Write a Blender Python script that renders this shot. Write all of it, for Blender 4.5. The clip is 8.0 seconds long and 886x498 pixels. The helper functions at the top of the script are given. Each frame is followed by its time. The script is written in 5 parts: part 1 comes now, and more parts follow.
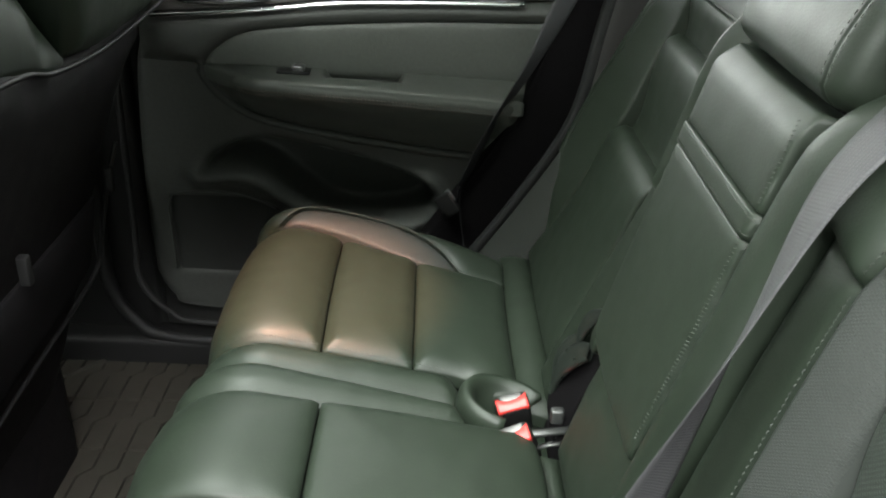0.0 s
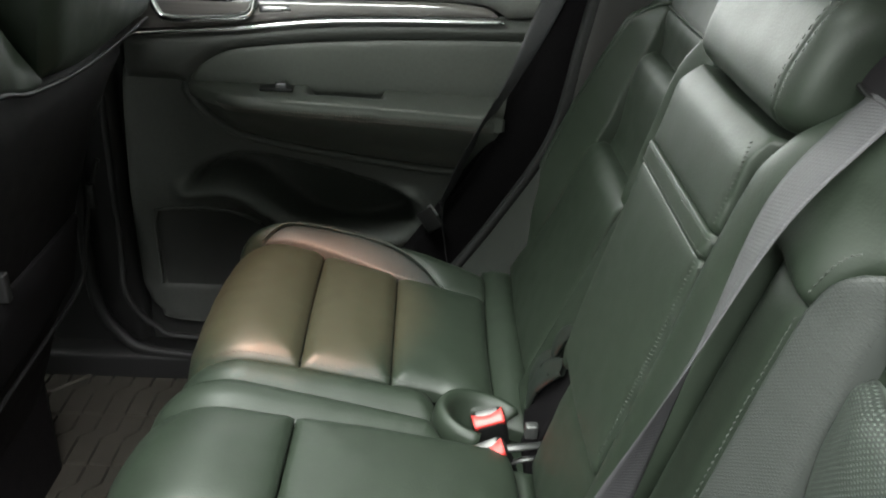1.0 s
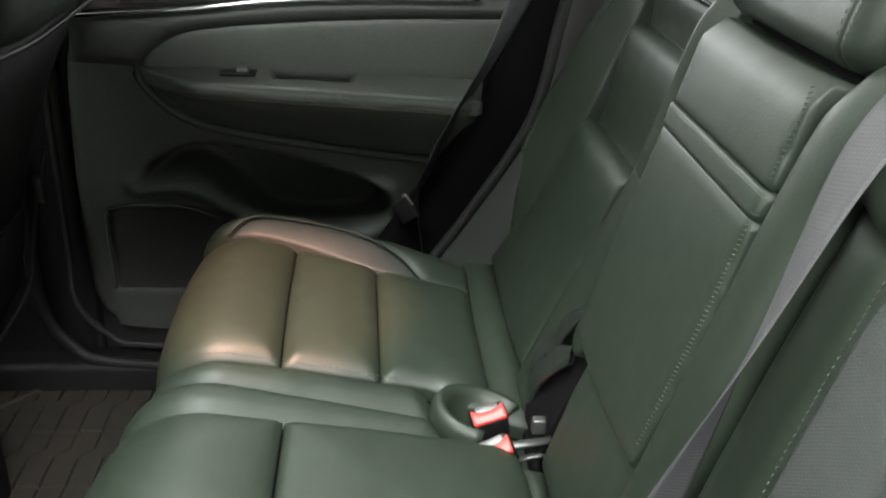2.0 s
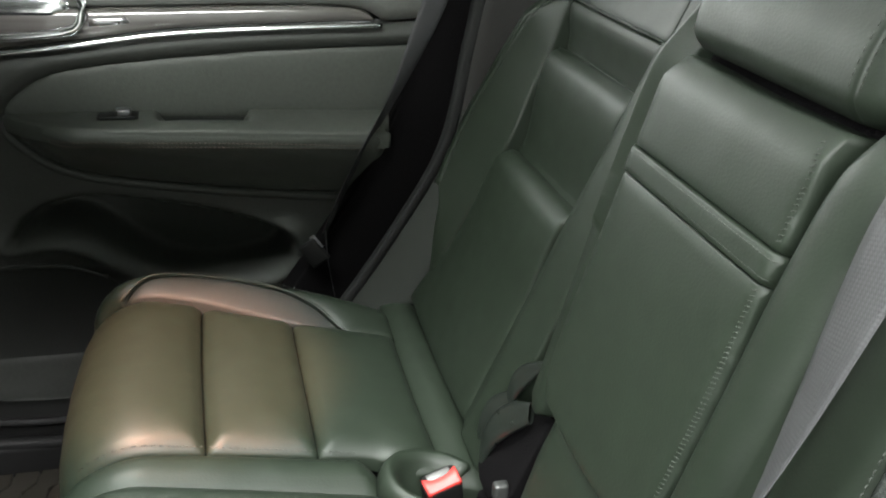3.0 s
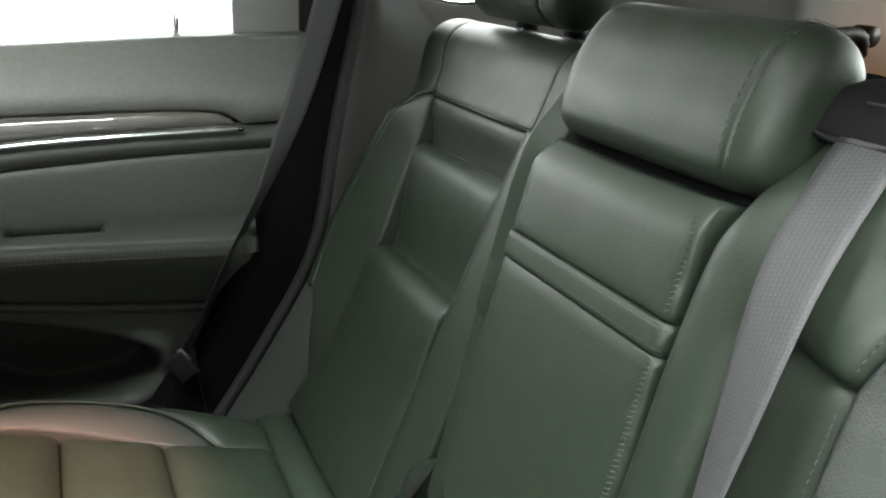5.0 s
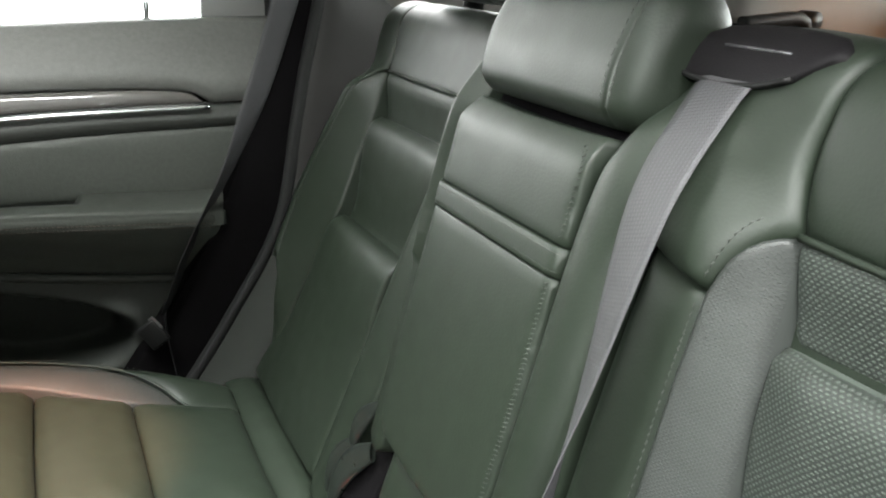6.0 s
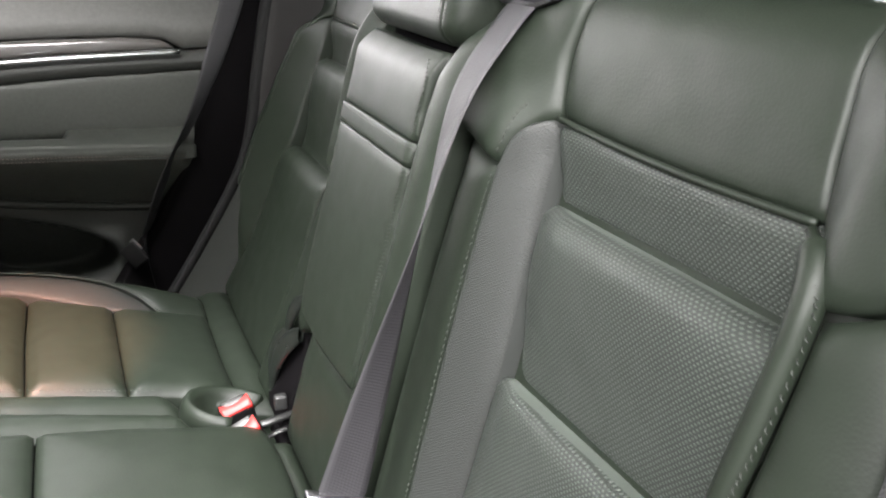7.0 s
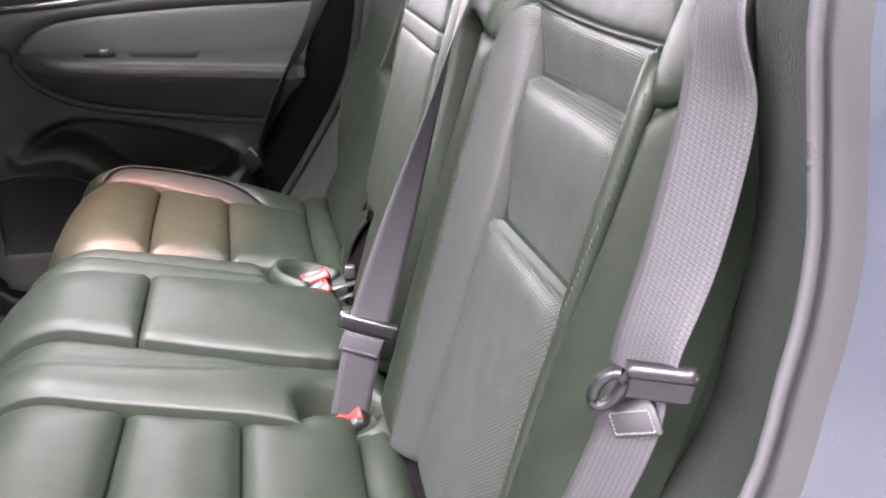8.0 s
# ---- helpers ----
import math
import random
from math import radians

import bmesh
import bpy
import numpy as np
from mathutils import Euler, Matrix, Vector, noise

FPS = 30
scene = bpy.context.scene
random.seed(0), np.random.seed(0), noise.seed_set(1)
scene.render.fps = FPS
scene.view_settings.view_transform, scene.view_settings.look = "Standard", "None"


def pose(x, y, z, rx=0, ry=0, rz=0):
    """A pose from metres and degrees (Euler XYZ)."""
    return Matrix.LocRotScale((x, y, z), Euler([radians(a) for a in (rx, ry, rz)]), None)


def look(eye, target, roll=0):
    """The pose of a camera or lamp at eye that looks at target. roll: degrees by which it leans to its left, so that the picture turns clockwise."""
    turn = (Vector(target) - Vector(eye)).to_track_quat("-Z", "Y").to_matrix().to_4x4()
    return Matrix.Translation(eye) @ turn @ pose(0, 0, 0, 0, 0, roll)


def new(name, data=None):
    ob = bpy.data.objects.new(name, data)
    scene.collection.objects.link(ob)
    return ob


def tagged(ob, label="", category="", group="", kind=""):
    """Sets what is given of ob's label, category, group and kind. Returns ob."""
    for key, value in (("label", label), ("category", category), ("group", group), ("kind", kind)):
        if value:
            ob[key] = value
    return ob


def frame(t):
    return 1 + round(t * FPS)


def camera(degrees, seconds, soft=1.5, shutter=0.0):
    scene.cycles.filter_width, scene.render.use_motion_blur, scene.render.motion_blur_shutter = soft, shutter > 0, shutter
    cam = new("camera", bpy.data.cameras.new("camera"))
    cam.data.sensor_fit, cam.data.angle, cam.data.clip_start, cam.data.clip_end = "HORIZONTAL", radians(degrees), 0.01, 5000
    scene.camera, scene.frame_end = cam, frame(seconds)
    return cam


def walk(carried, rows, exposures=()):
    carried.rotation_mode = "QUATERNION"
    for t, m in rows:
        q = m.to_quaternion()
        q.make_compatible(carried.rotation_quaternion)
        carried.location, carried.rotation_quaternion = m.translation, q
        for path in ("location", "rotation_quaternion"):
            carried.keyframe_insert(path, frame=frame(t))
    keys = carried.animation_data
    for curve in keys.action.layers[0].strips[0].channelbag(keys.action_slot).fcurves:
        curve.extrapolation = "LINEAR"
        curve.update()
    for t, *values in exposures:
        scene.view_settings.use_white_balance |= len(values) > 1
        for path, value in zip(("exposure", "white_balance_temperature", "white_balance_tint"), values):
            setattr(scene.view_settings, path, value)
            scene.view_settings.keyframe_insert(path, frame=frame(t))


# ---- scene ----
cam = camera(54.0, 8.0, soft=2.1)
PATH = [
    (0, (0.059, -0.703, 1.034), (0.088, 1.064, 0.098), 2.6),
    (0.5, (0.071, -0.698, 1.041), (0.109, 1.075, 0.118), 2.6),
    (1, (0.088, -0.71, 1.046), (0.117, 1.069, 0.133), 2.5),
    (1.2, (0.094, -0.724, 1.029), (0.117, 1.057, 0.119), 2.4),
    (2.3, (-0.002, -0.612, 0.982), (0.272, 1.16, 0.096), 2.8),
    (2.5, (-0.016, -0.592, 0.985), (0.333, 1.168, 0.1), 2.8),
    (3, (-0.034, -0.54, 0.998), (0.434, 1.195, 0.119), 2.8),
    (3.5, (-0.042, -0.536, 1.039), (0.543, 1.177, 0.188), 3.0),
    (4, (-0.03, -0.528, 1.052), (0.641, 1.212, 0.33), 3.0),
    (4.5, (-0.038, -0.521, 1.034), (0.703, 1.209, 0.358), 1.9),
    (4.7, (-0.042, -0.52, 1.013), (0.72, 1.204, 0.346), 1.9),
    (5.8, (-0.043, -0.571, 0.937), (0.76, 1.156, 0.329), 2.8),
    (6, (-0.023, -0.617, 0.955), (0.769, 1.107, 0.322), 2.1),
    (6.5, (0.012, -0.739, 0.96), (0.779, 0.988, 0.306), 1.6),
    (7, (0.028, -0.834, 0.948), (0.761, 0.889, 0.244), 1.3),
    (7.5, (0.053, -0.908, 0.922), (0.703, 0.835, 0.188), 0.7),
    (8, (0.092, -1.058, 0.906), (0.499, 0.744, 0.14), 0.4),
]
walk(cam, [(t, look(eye, target, roll)) for t, eye, target, roll in PATH], [(0, 1.60, 6500, 2), (2.5, 1.66, 6500, 5), (4.0, 1.76, 6500, 3), (4.5, 1.55, 6500, 3), (6, 1.93, 6500, 7), (6.5, 1.88, 6550, 9), (7, 1.96, 6600, 16), (7.5, 2.1, 6600, 20), (8, 2.58, 6480, 30)])

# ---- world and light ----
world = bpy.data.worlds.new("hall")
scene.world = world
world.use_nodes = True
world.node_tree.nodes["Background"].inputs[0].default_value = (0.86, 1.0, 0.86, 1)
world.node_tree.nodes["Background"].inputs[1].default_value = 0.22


def area(name, m, sx, sy, watts, color):
    d = bpy.data.lights.new(name, "AREA")
    d.shape, d.size, d.size_y, d.energy, d.color = "RECTANGLE", sx, sy, watts, color
    ob = new(name, d)
    ob.matrix_world = m
    return ob


def spot(name, eye, target, watts, color, deg, blend, size):
    d = bpy.data.lights.new(name, "SPOT")
    d.energy, d.color, d.spot_size, d.spot_blend, d.shadow_soft_size = watts, color, radians(deg), blend, size
    ob = new(name, d)
    ob.matrix_world = look(eye, target)
    return ob


# stand-ins for unseen hall tubes, an added rear fill, a reading lamp in the roof, a cargo lamp
# shines down through the added roof opening
area("hall_fill_light", look((-0.60, 0.0, 2.8), (0.05, 0.2, 0.5)), 0.8, 1.3, 90, (0.97, 1.0, 0.97))
area("hall_fill_light", look((-0.2, -2.2, 2.75), (0.1, -0.2, 0.5)), 2.4, 0.4, 115, (0.98, 1.0, 0.98))
# added to light the near seat only
area("hall_fill_light", look((-2.5, -2.2, 2.2), (0.3, -0.5, 0.6)), 2.0, 0.4, 105, (0.98, 1.0, 0.98))
# pinkish, added to light the near cushion
area("hall_fill_light", look((0.55, -2.3, 2.7), (0.1, -0.45, 0.4)), 1.6, 0.3, 75, (1.0, 0.92, 0.99))
# unseen fill from behind, added to brighten the front seat's upper back
area("rear_fill_light", look((3.2, -0.1, 1.30), (-0.4, 0.2, 0.80)), 1.2, 0.5, 26, (0.96, 1.0, 0.97))
spot("reading_lamp_light", (-0.16, 0.02, 1.22), (-0.100, 0.365, 0.40), 84.0, (1.0, 0.46, 0.30), 23.5, 0.35, 0.035)
spot("cargo_lamp_light", (1.45, 0.0, 1.15), (1.30, 0.62, 0.74), 8.0, (1.0, 0.45, 0.18), 42, 1.0, 0.02)


# ---- materials ----
def mat(name, color, rough=0.5, metal=0.0, grain=0.0, gscale=300.0, var=0.12, vscale=14.0, spec=0.5, dots=0.0, weave=0.0, ribs=0.0, emit=None, coat=0.0, wood=False, fold=0.0, dotgain=4.0):
    m = bpy.data.materials.new(name)
    m.use_nodes = True
    nt = m.node_tree
    N, Lk = nt.nodes, nt.links
    b = N["Principled BSDF"]
    b.inputs["Roughness"].default_value = rough
    b.inputs["Metallic"].default_value = metal
    b.inputs["Specular IOR Level"].default_value = spec
    b.inputs["Coat Weight"].default_value = coat
    b.inputs["Coat Roughness"].default_value = 0.08
    tc = N.new("ShaderNodeTexCoord")
    base = None
    n1 = N.new("ShaderNodeTexNoise")
    n1.inputs["Scale"].default_value, n1.inputs["Detail"].default_value = vscale, 6
    Lk.new(tc.outputs["Object"], n1.inputs["Vector"])
    if wood:
        mp = N.new("ShaderNodeMapping")
        mp.inputs["Scale"].default_value = (6, 60, 110)
        Lk.new(tc.outputs["Object"], mp.inputs["Vector"])
        Lk.new(mp.outputs[0], n1.inputs["Vector"])
        n1.inputs["Scale"].default_value = 1.0
    ramp = N.new("ShaderNodeMix")
    ramp.data_type = "RGBA"
    ramp.inputs[6].default_value = (*[c * (1 - var) for c in color], 1)
    ramp.inputs[7].default_value = (*[min(1, c * (1 + var)) for c in color], 1)
    Lk.new(n1.outputs["Fac"], ramp.inputs[0])
    base = ramp.outputs[2]
    # roughness varies with handling
    n2 = N.new("ShaderNodeTexNoise")
    n2.inputs["Scale"].default_value, n2.inputs["Detail"].default_value = 45.0, 4
    Lk.new(tc.outputs["Object"], n2.inputs["Vector"])
    rr = N.new("ShaderNodeMapRange")
    rr.inputs["To Min"].default_value, rr.inputs["To Max"].default_value = max(0.02, rough - 0.07), min(1, rough + 0.07)
    Lk.new(n2.outputs["Fac"], rr.inputs["Value"])
    Lk.new(rr.outputs[0], b.inputs["Roughness"])
    normal = None

    def bump(height, strength, dist):
        nonlocal normal
        bp = N.new("ShaderNodeBump")
        bp.inputs["Strength"].default_value, bp.inputs["Distance"].default_value = strength, dist
        Lk.new(height, bp.inputs["Height"])
        if normal:
            Lk.new(normal, bp.inputs["Normal"])
        normal = bp.outputs[0]

    def math_(op, a, bb=None, c=None):
        q = N.new("ShaderNodeMath")
        q.operation = op
        for i, v in enumerate((a, bb, c)):
            if v is None:
                continue
            if isinstance(v, (int, float)):
                q.inputs[i].default_value = v
            else:
                Lk.new(v, q.inputs[i])
        return q.outputs[0]

    if fold:
        nf = N.new("ShaderNodeTexNoise")
        nf.inputs["Scale"].default_value, nf.inputs["Detail"].default_value = 22.0, 3
        Lk.new(tc.outputs["Object"], nf.inputs["Vector"])
        bump(nf.outputs["Fac"], fold, 0.004)
    if grain:
        v = N.new("ShaderNodeTexVoronoi")
        v.inputs["Scale"].default_value = gscale
        Lk.new(tc.outputs["Object"], v.inputs["Vector"])
        bump(v.outputs["Distance"], grain, 0.0006)
    if dots or weave or ribs:
        uv = N.new("ShaderNodeUVMap")
        sx = N.new("ShaderNodeSeparateXYZ")
        Lk.new(uv.outputs[0], sx.inputs[0])
        u, vv = sx.outputs[0], sx.outputs[1]
    if dots:
        def grid(off):
            a = math_("SUBTRACT", math_("FRACT", math_("ADD", math_("DIVIDE", u, dots), off)), 0.5)
            c = math_("MULTIPLY", math_("SUBTRACT", math_("FRACT", math_("ADD", math_("DIVIDE", vv, dots), off)), 0.5), 1.9)
            return math_("SQRT", math_("ADD", math_("MULTIPLY", a, a), math_("MULTIPLY", c, c)))
        d = math_("MINIMUM", grid(0.0), grid(0.5))
        k = N.new("ShaderNodeMapRange")
        k.inputs["From Min"].default_value, k.inputs["From Max"].default_value = 0.20, 0.33
        k.inputs["To Min"].default_value, k.inputs["To Max"].default_value = 1.0, 0.0
        Lk.new(d, k.inputs["Value"])
        bump(k.outputs[0], 0.8, 0.0009)
        mx = N.new("ShaderNodeMix")
        mx.data_type = "RGBA"
        Lk.new(math_("MULTIPLY", k.outputs[0], 0.9), mx.inputs[0])
        Lk.new(base, mx.inputs[6])
        mx.inputs[7].default_value = (*[min(1, c * dotgain) for c in color], 1)
        base = mx.outputs[2]
    if weave:
        # slanting yarns with rows of small raised pale knots
        a = math_("SINE", math_("MULTIPLY", u, 6.2832 / weave))
        c = math_("SINE", math_("MULTIPLY", math_("ADD", vv, math_("MULTIPLY", u, 0.45)), 6.2832 / (weave * 0.8)))
        h = math_("ADD", math_("MULTIPLY", math_("MULTIPLY", a, c), 0.75), math_("MULTIPLY", a, 0.25))
        bump(h, 0.28, 0.0006)
        knot = N.new("ShaderNodeMapRange")
        knot.inputs["From Min"].default_value, knot.inputs["From Max"].default_value = 0.62, 0.95
        Lk.new(h, knot.inputs["Value"])
        # shade in the valleys between yarns, mixed into the base colour
        valley_shade = N.new("ShaderNodeMapRange")
        valley_shade.inputs["From Min"].default_value, valley_shade.inputs["From Max"].default_value = -0.15, -0.9
        valley_shade.inputs["To Max"].default_value = 0.55
        Lk.new(a, valley_shade.inputs["Value"])
        dk = N.new("ShaderNodeMix")
        dk.data_type = "RGBA"
        Lk.new(valley_shade.outputs[0], dk.inputs[0])
        Lk.new(base, dk.inputs[6])
        dk.inputs[7].default_value = (*[x * 0.3 for x in color], 1)
        base = dk.outputs[2]
        rag = math_("MULTIPLY", knot.outputs[0], n2.outputs["Fac"])
        mx = N.new("ShaderNodeMix")
        mx.data_type = "RGBA"
        Lk.new(rag, mx.inputs[0])
        Lk.new(base, mx.inputs[6])
        mx.inputs[7].default_value = (*[min(1, x * 3.0) for x in color], 1)
        base = mx.outputs[2]
    if ribs:
        bump(math_("SINE", math_("MULTIPLY", vv, 6.2832 / ribs)), 0.8, 0.0008)
    Lk.new(base, b.inputs["Base Color"])
    if normal:
        Lk.new(normal, b.inputs["Normal"])
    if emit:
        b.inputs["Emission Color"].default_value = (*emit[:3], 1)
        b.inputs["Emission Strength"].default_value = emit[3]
    return m


LEATHER = mat("leather", (0.0080, 0.0114, 0.0075), 0.50, grain=0.14, gscale=420, fold=0.03, var=0.22, vscale=55, spec=0.24)
PERF = mat("perforated_leather", (0.0198, 0.0232, 0.0202), 0.48, grain=0.15, gscale=420, dots=0.0046, dotgain=3.0, spec=0.30)
FINE = mat("fine_perforated_leather", (0.0162, 0.0180, 0.0165), 0.50, grain=0.12, gscale=420, dots=0.0031, dotgain=1.2, spec=0.30)
THREAD = mat("thread", (0.020, 0.023, 0.019), 0.8)
THREAD_PALE = mat("pale_thread", (0.013, 0.016, 0.0125), 0.8)
WHITE_THREAD = mat("white_thread", (0.085, 0.082, 0.082), 0.7)
THREAD_RED = mat("rust_thread", (0.085, 0.052, 0.042), 0.8)
PLASTIC = mat("black_plastic", (0.006, 0.006, 0.006), 0.5, spec=0.13, grain=0.3, gscale=700)
DOORSKIN = mat("door_leather", (0.036, 0.039, 0.034), 0.5, grain=0.3, gscale=420, spec=0.3, var=0.28, vscale=160)
TRIM = mat("soft_trim", (0.027, 0.0284, 0.026), 0.56, spec=0.25, grain=0.5, gscale=600, var=0.28, vscale=160)
UPPERTRIM = mat("grey_upper_trim", (0.066, 0.067, 0.062), 0.6, spec=0.3, grain=0.5, gscale=600, var=0.25, vscale=160)
# carpet, and the near-black pieces that stand in for shaded gaps
DARK = mat("dark_carpet_and_shade", (0.004, 0.0037, 0.004), 0.95, spec=0.0, grain=0.8, gscale=500)
RUBBER = mat("rubber", (0.009, 0.009, 0.009), 0.7, spec=0.18, grain=0.2, gscale=300)
MATRUBBER = mat("mat_rubber", (0.0155, 0.014, 0.0112), 0.65, spec=0.2, grain=0.4, gscale=350, var=0.25)
CHROME = mat("chrome", (0.85, 0.85, 0.87), 0.12, 1.0, var=0.03)
STEEL = mat("dark_steel", (0.30, 0.30, 0.31), 0.3, 1.0)
WOOD = mat("dark_wood_veneer", (0.060, 0.056, 0.053), 0.18, var=0.6, wood=True, coat=0.6)
BELT = mat("belt_webbing", (0.0185, 0.0182, 0.020), 0.7, weave=0.0036)
RED = mat("red_button", (0.36, 0.020, 0.017), 0.45)
PALE = mat("pale_plastic", (0.028, 0.027, 0.026), 0.4)
PILLAR = mat("dark_pillar_trim", (0.013, 0.012, 0.0115), 0.6, grain=0.4, gscale=600, spec=0.3)
SATIN = mat("satin_black", (0.04, 0.04, 0.042), 0.3, grain=0.1)
GLASS_RUN = mat("grey_post", (0.12, 0.12, 0.115), 0.4)
PAINT = mat("blue_grey_paint", (0.011, 0.014, 0.021), 0.25, 0.0, var=0.06, coat=1.0)
FLANGE = mat("grey_flange", (0.010, 0.0105, 0.011), 0.4, 0.0, var=0.05, coat=0.35)
OPENING_TRIM = mat("dark_green_opening_trim", (0.0105, 0.0135, 0.0115), 0.75, grain=0.6, gscale=350, spec=0.25, var=0.35, vscale=45)
HEADLINER = mat("headliner_cloth", (0.30, 0.29, 0.27), 0.95, grain=0.5, gscale=500)
CARGO = mat("cargo_trim", (0.075, 0.070, 0.064), 0.7, grain=0.4, gscale=500)
HALLGREY = mat("grey_hall_wall", (0.45, 0.46, 0.45), 0.8, var=0.1)
# the door panels emit light themselves, to burn out white and light the cabin
HALLGLOW = mat("glowing_white_panel", (0.85, 0.86, 0.86), 0.6, var=0.03, emit=(1, 1, 1, 4.0))
CONCRETE = mat("grey_concrete", (0.30, 0.30, 0.29), 0.8, grain=0.3, gscale=120, var=0.2)
SHELL = mat("black_shell", (0.0045, 0.0040, 0.0045), 0.6, spec=0.08, grain=0.3, gscale=700)
NET = mat("elastic_net", (0.006, 0.0055, 0.006), 0.9, spec=0.05, weave=0.004)


# ---- mesh tools ----
def thing(name, label, category, group="", kind=""):
    ob = new(name)
    return tagged(ob, label, category, group, kind)


def part(name, bm, material, parent, label=""):
    me = bpy.data.meshes.new(name)
    bm.to_mesh(me)
    bm.free()
    me.materials.append(material)
    for p in me.polygons:
        p.use_smooth = True
    ob = new(name, me)
    ob.parent = parent
    return tagged(ob, label)


def spline(pts, step=0.006):
    """Points along a smooth curve through pts."""
    P = [np.array(p, float) for p in pts]
    if len(P) == 2:
        n = max(1, int(np.linalg.norm(P[1] - P[0]) / step))
        return [P[0] + (P[1] - P[0]) * i / n for i in range(n + 1)]
    out = []
    Q = [2 * P[0] - P[1]] + P + [2 * P[-1] - P[-2]]
    for i in range(1, len(Q) - 2):
        a, b, c, d = Q[i - 1:i + 3]
        n = max(2, int(np.linalg.norm(c - b) / step))
        for k in range(n):
            t = k / n
            out.append(0.5 * (2 * b + (c - a) * t + (2 * a - 5 * b + 4 * c - d) * t * t + (3 * b - a - 3 * c + d) * t ** 3))
    out.append(P[-1])
    return out


def closed(edges, step=0.006):
    """A closed outline from edges that are each a smooth curve; corners where they meet."""
    out = []
    for e in edges:
        out += spline(e, step)[:-1]
    return out


def edge_distance(pts, poly):
    A = np.array(poly)
    B = np.roll(A, -1, axis=0)
    D = B - A
    L2 = (D ** 2).sum(1) + 1e-12
    best = np.full(len(pts), 9.0)
    for a, d, l in zip(A, D, L2):
        q = pts - a
        t = np.clip(q @ d / l, 0, 1)
        best = np.minimum(best, np.hypot(q[:, 0] - t * d[0], q[:, 1] - t * d[1]))
    return best


def inside(pts, poly):
    A = np.array(poly)
    x, y = pts[:, 0], pts[:, 1]
    res = np.zeros(len(pts), bool)
    j = len(A) - 1
    for i in range(len(A)):
        c = ((A[i, 1] > y) != (A[j, 1] > y)) & (x < (A[j, 0] - A[i, 0]) * (y - A[i, 1]) / (A[j, 1] - A[i, 1] + 1e-15) + A[i, 0])
        res ^= c
        j = i
    return res


from mathutils.geometry import delaunay_2d_cdt


def panel(name, edges, mapper, material, parent, puff=0.010, edge=0.012, dome=0.0, w0=0.0, depth=0.015, res=0.011, field=None, label="", wrinkle=0.0009, mirror=False, grow=0.0011):
    """An upholstered panel: a closed outline in (u, v), rounded down along its border, laid on a surface by mapper(u, v, w)."""
    poly = [np.array(p) for p in closed(edges, min(0.007, res))]
    P = np.array(poly)
    if mirror:
        P = P * np.array([-1, 1])
        poly = list(P)
    # let neighbouring panels nearly meet at the seam
    c = np.roll(P, -1, axis=0) - np.roll(P, 1, axis=0)
    c /= np.linalg.norm(c, axis=1)[:, None] + 1e-12
    sgn = 1 if (P[:, 0] * np.roll(P[:, 1], -1) - np.roll(P[:, 0], -1) * P[:, 1]).sum() > 0 else -1
    P = P + np.stack([c[:, 1], -c[:, 0]], 1) * sgn * grow
    poly = list(P)
    area2 = (P[:, 0] * np.roll(P[:, 1], -1) - np.roll(P[:, 0], -1) * P[:, 1]).sum()
    T = np.roll(P, -1, axis=0) - np.roll(P, 1, axis=0)
    T /= np.linalg.norm(T, axis=1)[:, None] + 1e-12
    Nn = np.stack([-T[:, 1], T[:, 0]], 1) * (1 if area2 > 0 else -1)
    offs = (min(0.0008, 0.2 * edge), min(0.0032, 0.5 * edge), 0.8 * edge)
    cand = [P + Nn * f for f in offs]
    lo, hi = P.min(0), P.max(0)
    gx, gy = np.meshgrid(np.arange(lo[0], hi[0], res), np.arange(lo[1], hi[1], res * 0.87))
    gx = gx + (np.arange(gx.shape[0]) % 2)[:, None] * res * 0.5
    G = np.stack([gx.ravel(), gy.ravel()], 1)
    G = G[inside(G, poly)]
    G = G[edge_distance(G, poly) > max(edge, 0.4 * res)]
    rings = []
    for f, c in zip(offs, cand):
        c = c[inside(c, poly)]
        rings.append(c[edge_distance(c, poly) > f * 0.92])
    I = np.concatenate(rings + [G])
    allp = np.concatenate([P, I])
    n = len(P)
    vs, es, fs, *_ = delaunay_2d_cdt([Vector(p) for p in allp], [(i, (i + 1) % n) for i in range(n)], [], 1, 1e-6)
    V = np.array([(v[0], v[1]) for v in vs])
    d = edge_distance(V, poly)
    # a tight fold at the seam, then a soft rise into the padding
    e1 = min(edge, 0.0032)
    k = 1 - np.clip(d / e1, 0, 1)
    p1 = min(puff, 0.0026)
    W = w0 + p1 * np.sqrt(np.clip(1 - k * k, 0, 1)) + (puff - p1) * (1 - np.exp(-(d / (0.62 * edge)) ** 1.3)) + dome * (1 - np.exp(-d / 0.045))
    if field is not None:
        W = W + field(V[:, 0], V[:, 1])
    bm = bmesh.new()
    uvl = bm.loops.layers.uv.new("UVMap")
    co = []
    for (u, v), w, dd in zip(V, W, d):
        if wrinkle:
            w += wrinkle * noise.noise((u * 32, v * 32, w0 * 50 + 3.1)) * min(1, dd / 0.01)
        co.append(Vector(mapper(u, v, w)))
    top = [bm.verts.new(c) for c in co]
    back = Vector(mapper(*V[0], W[0] + 0.01)) - co[0]
    flip = None
    for f in fs:
        if flip is None:
            a, b, c = (co[i] for i in f[:3])
            nn = (b - a).cross(c - a)
            up = Vector(mapper(*V[f[0]], W[f[0]] + 0.01)) - co[f[0]]
            flip = nn.dot(up) < 0
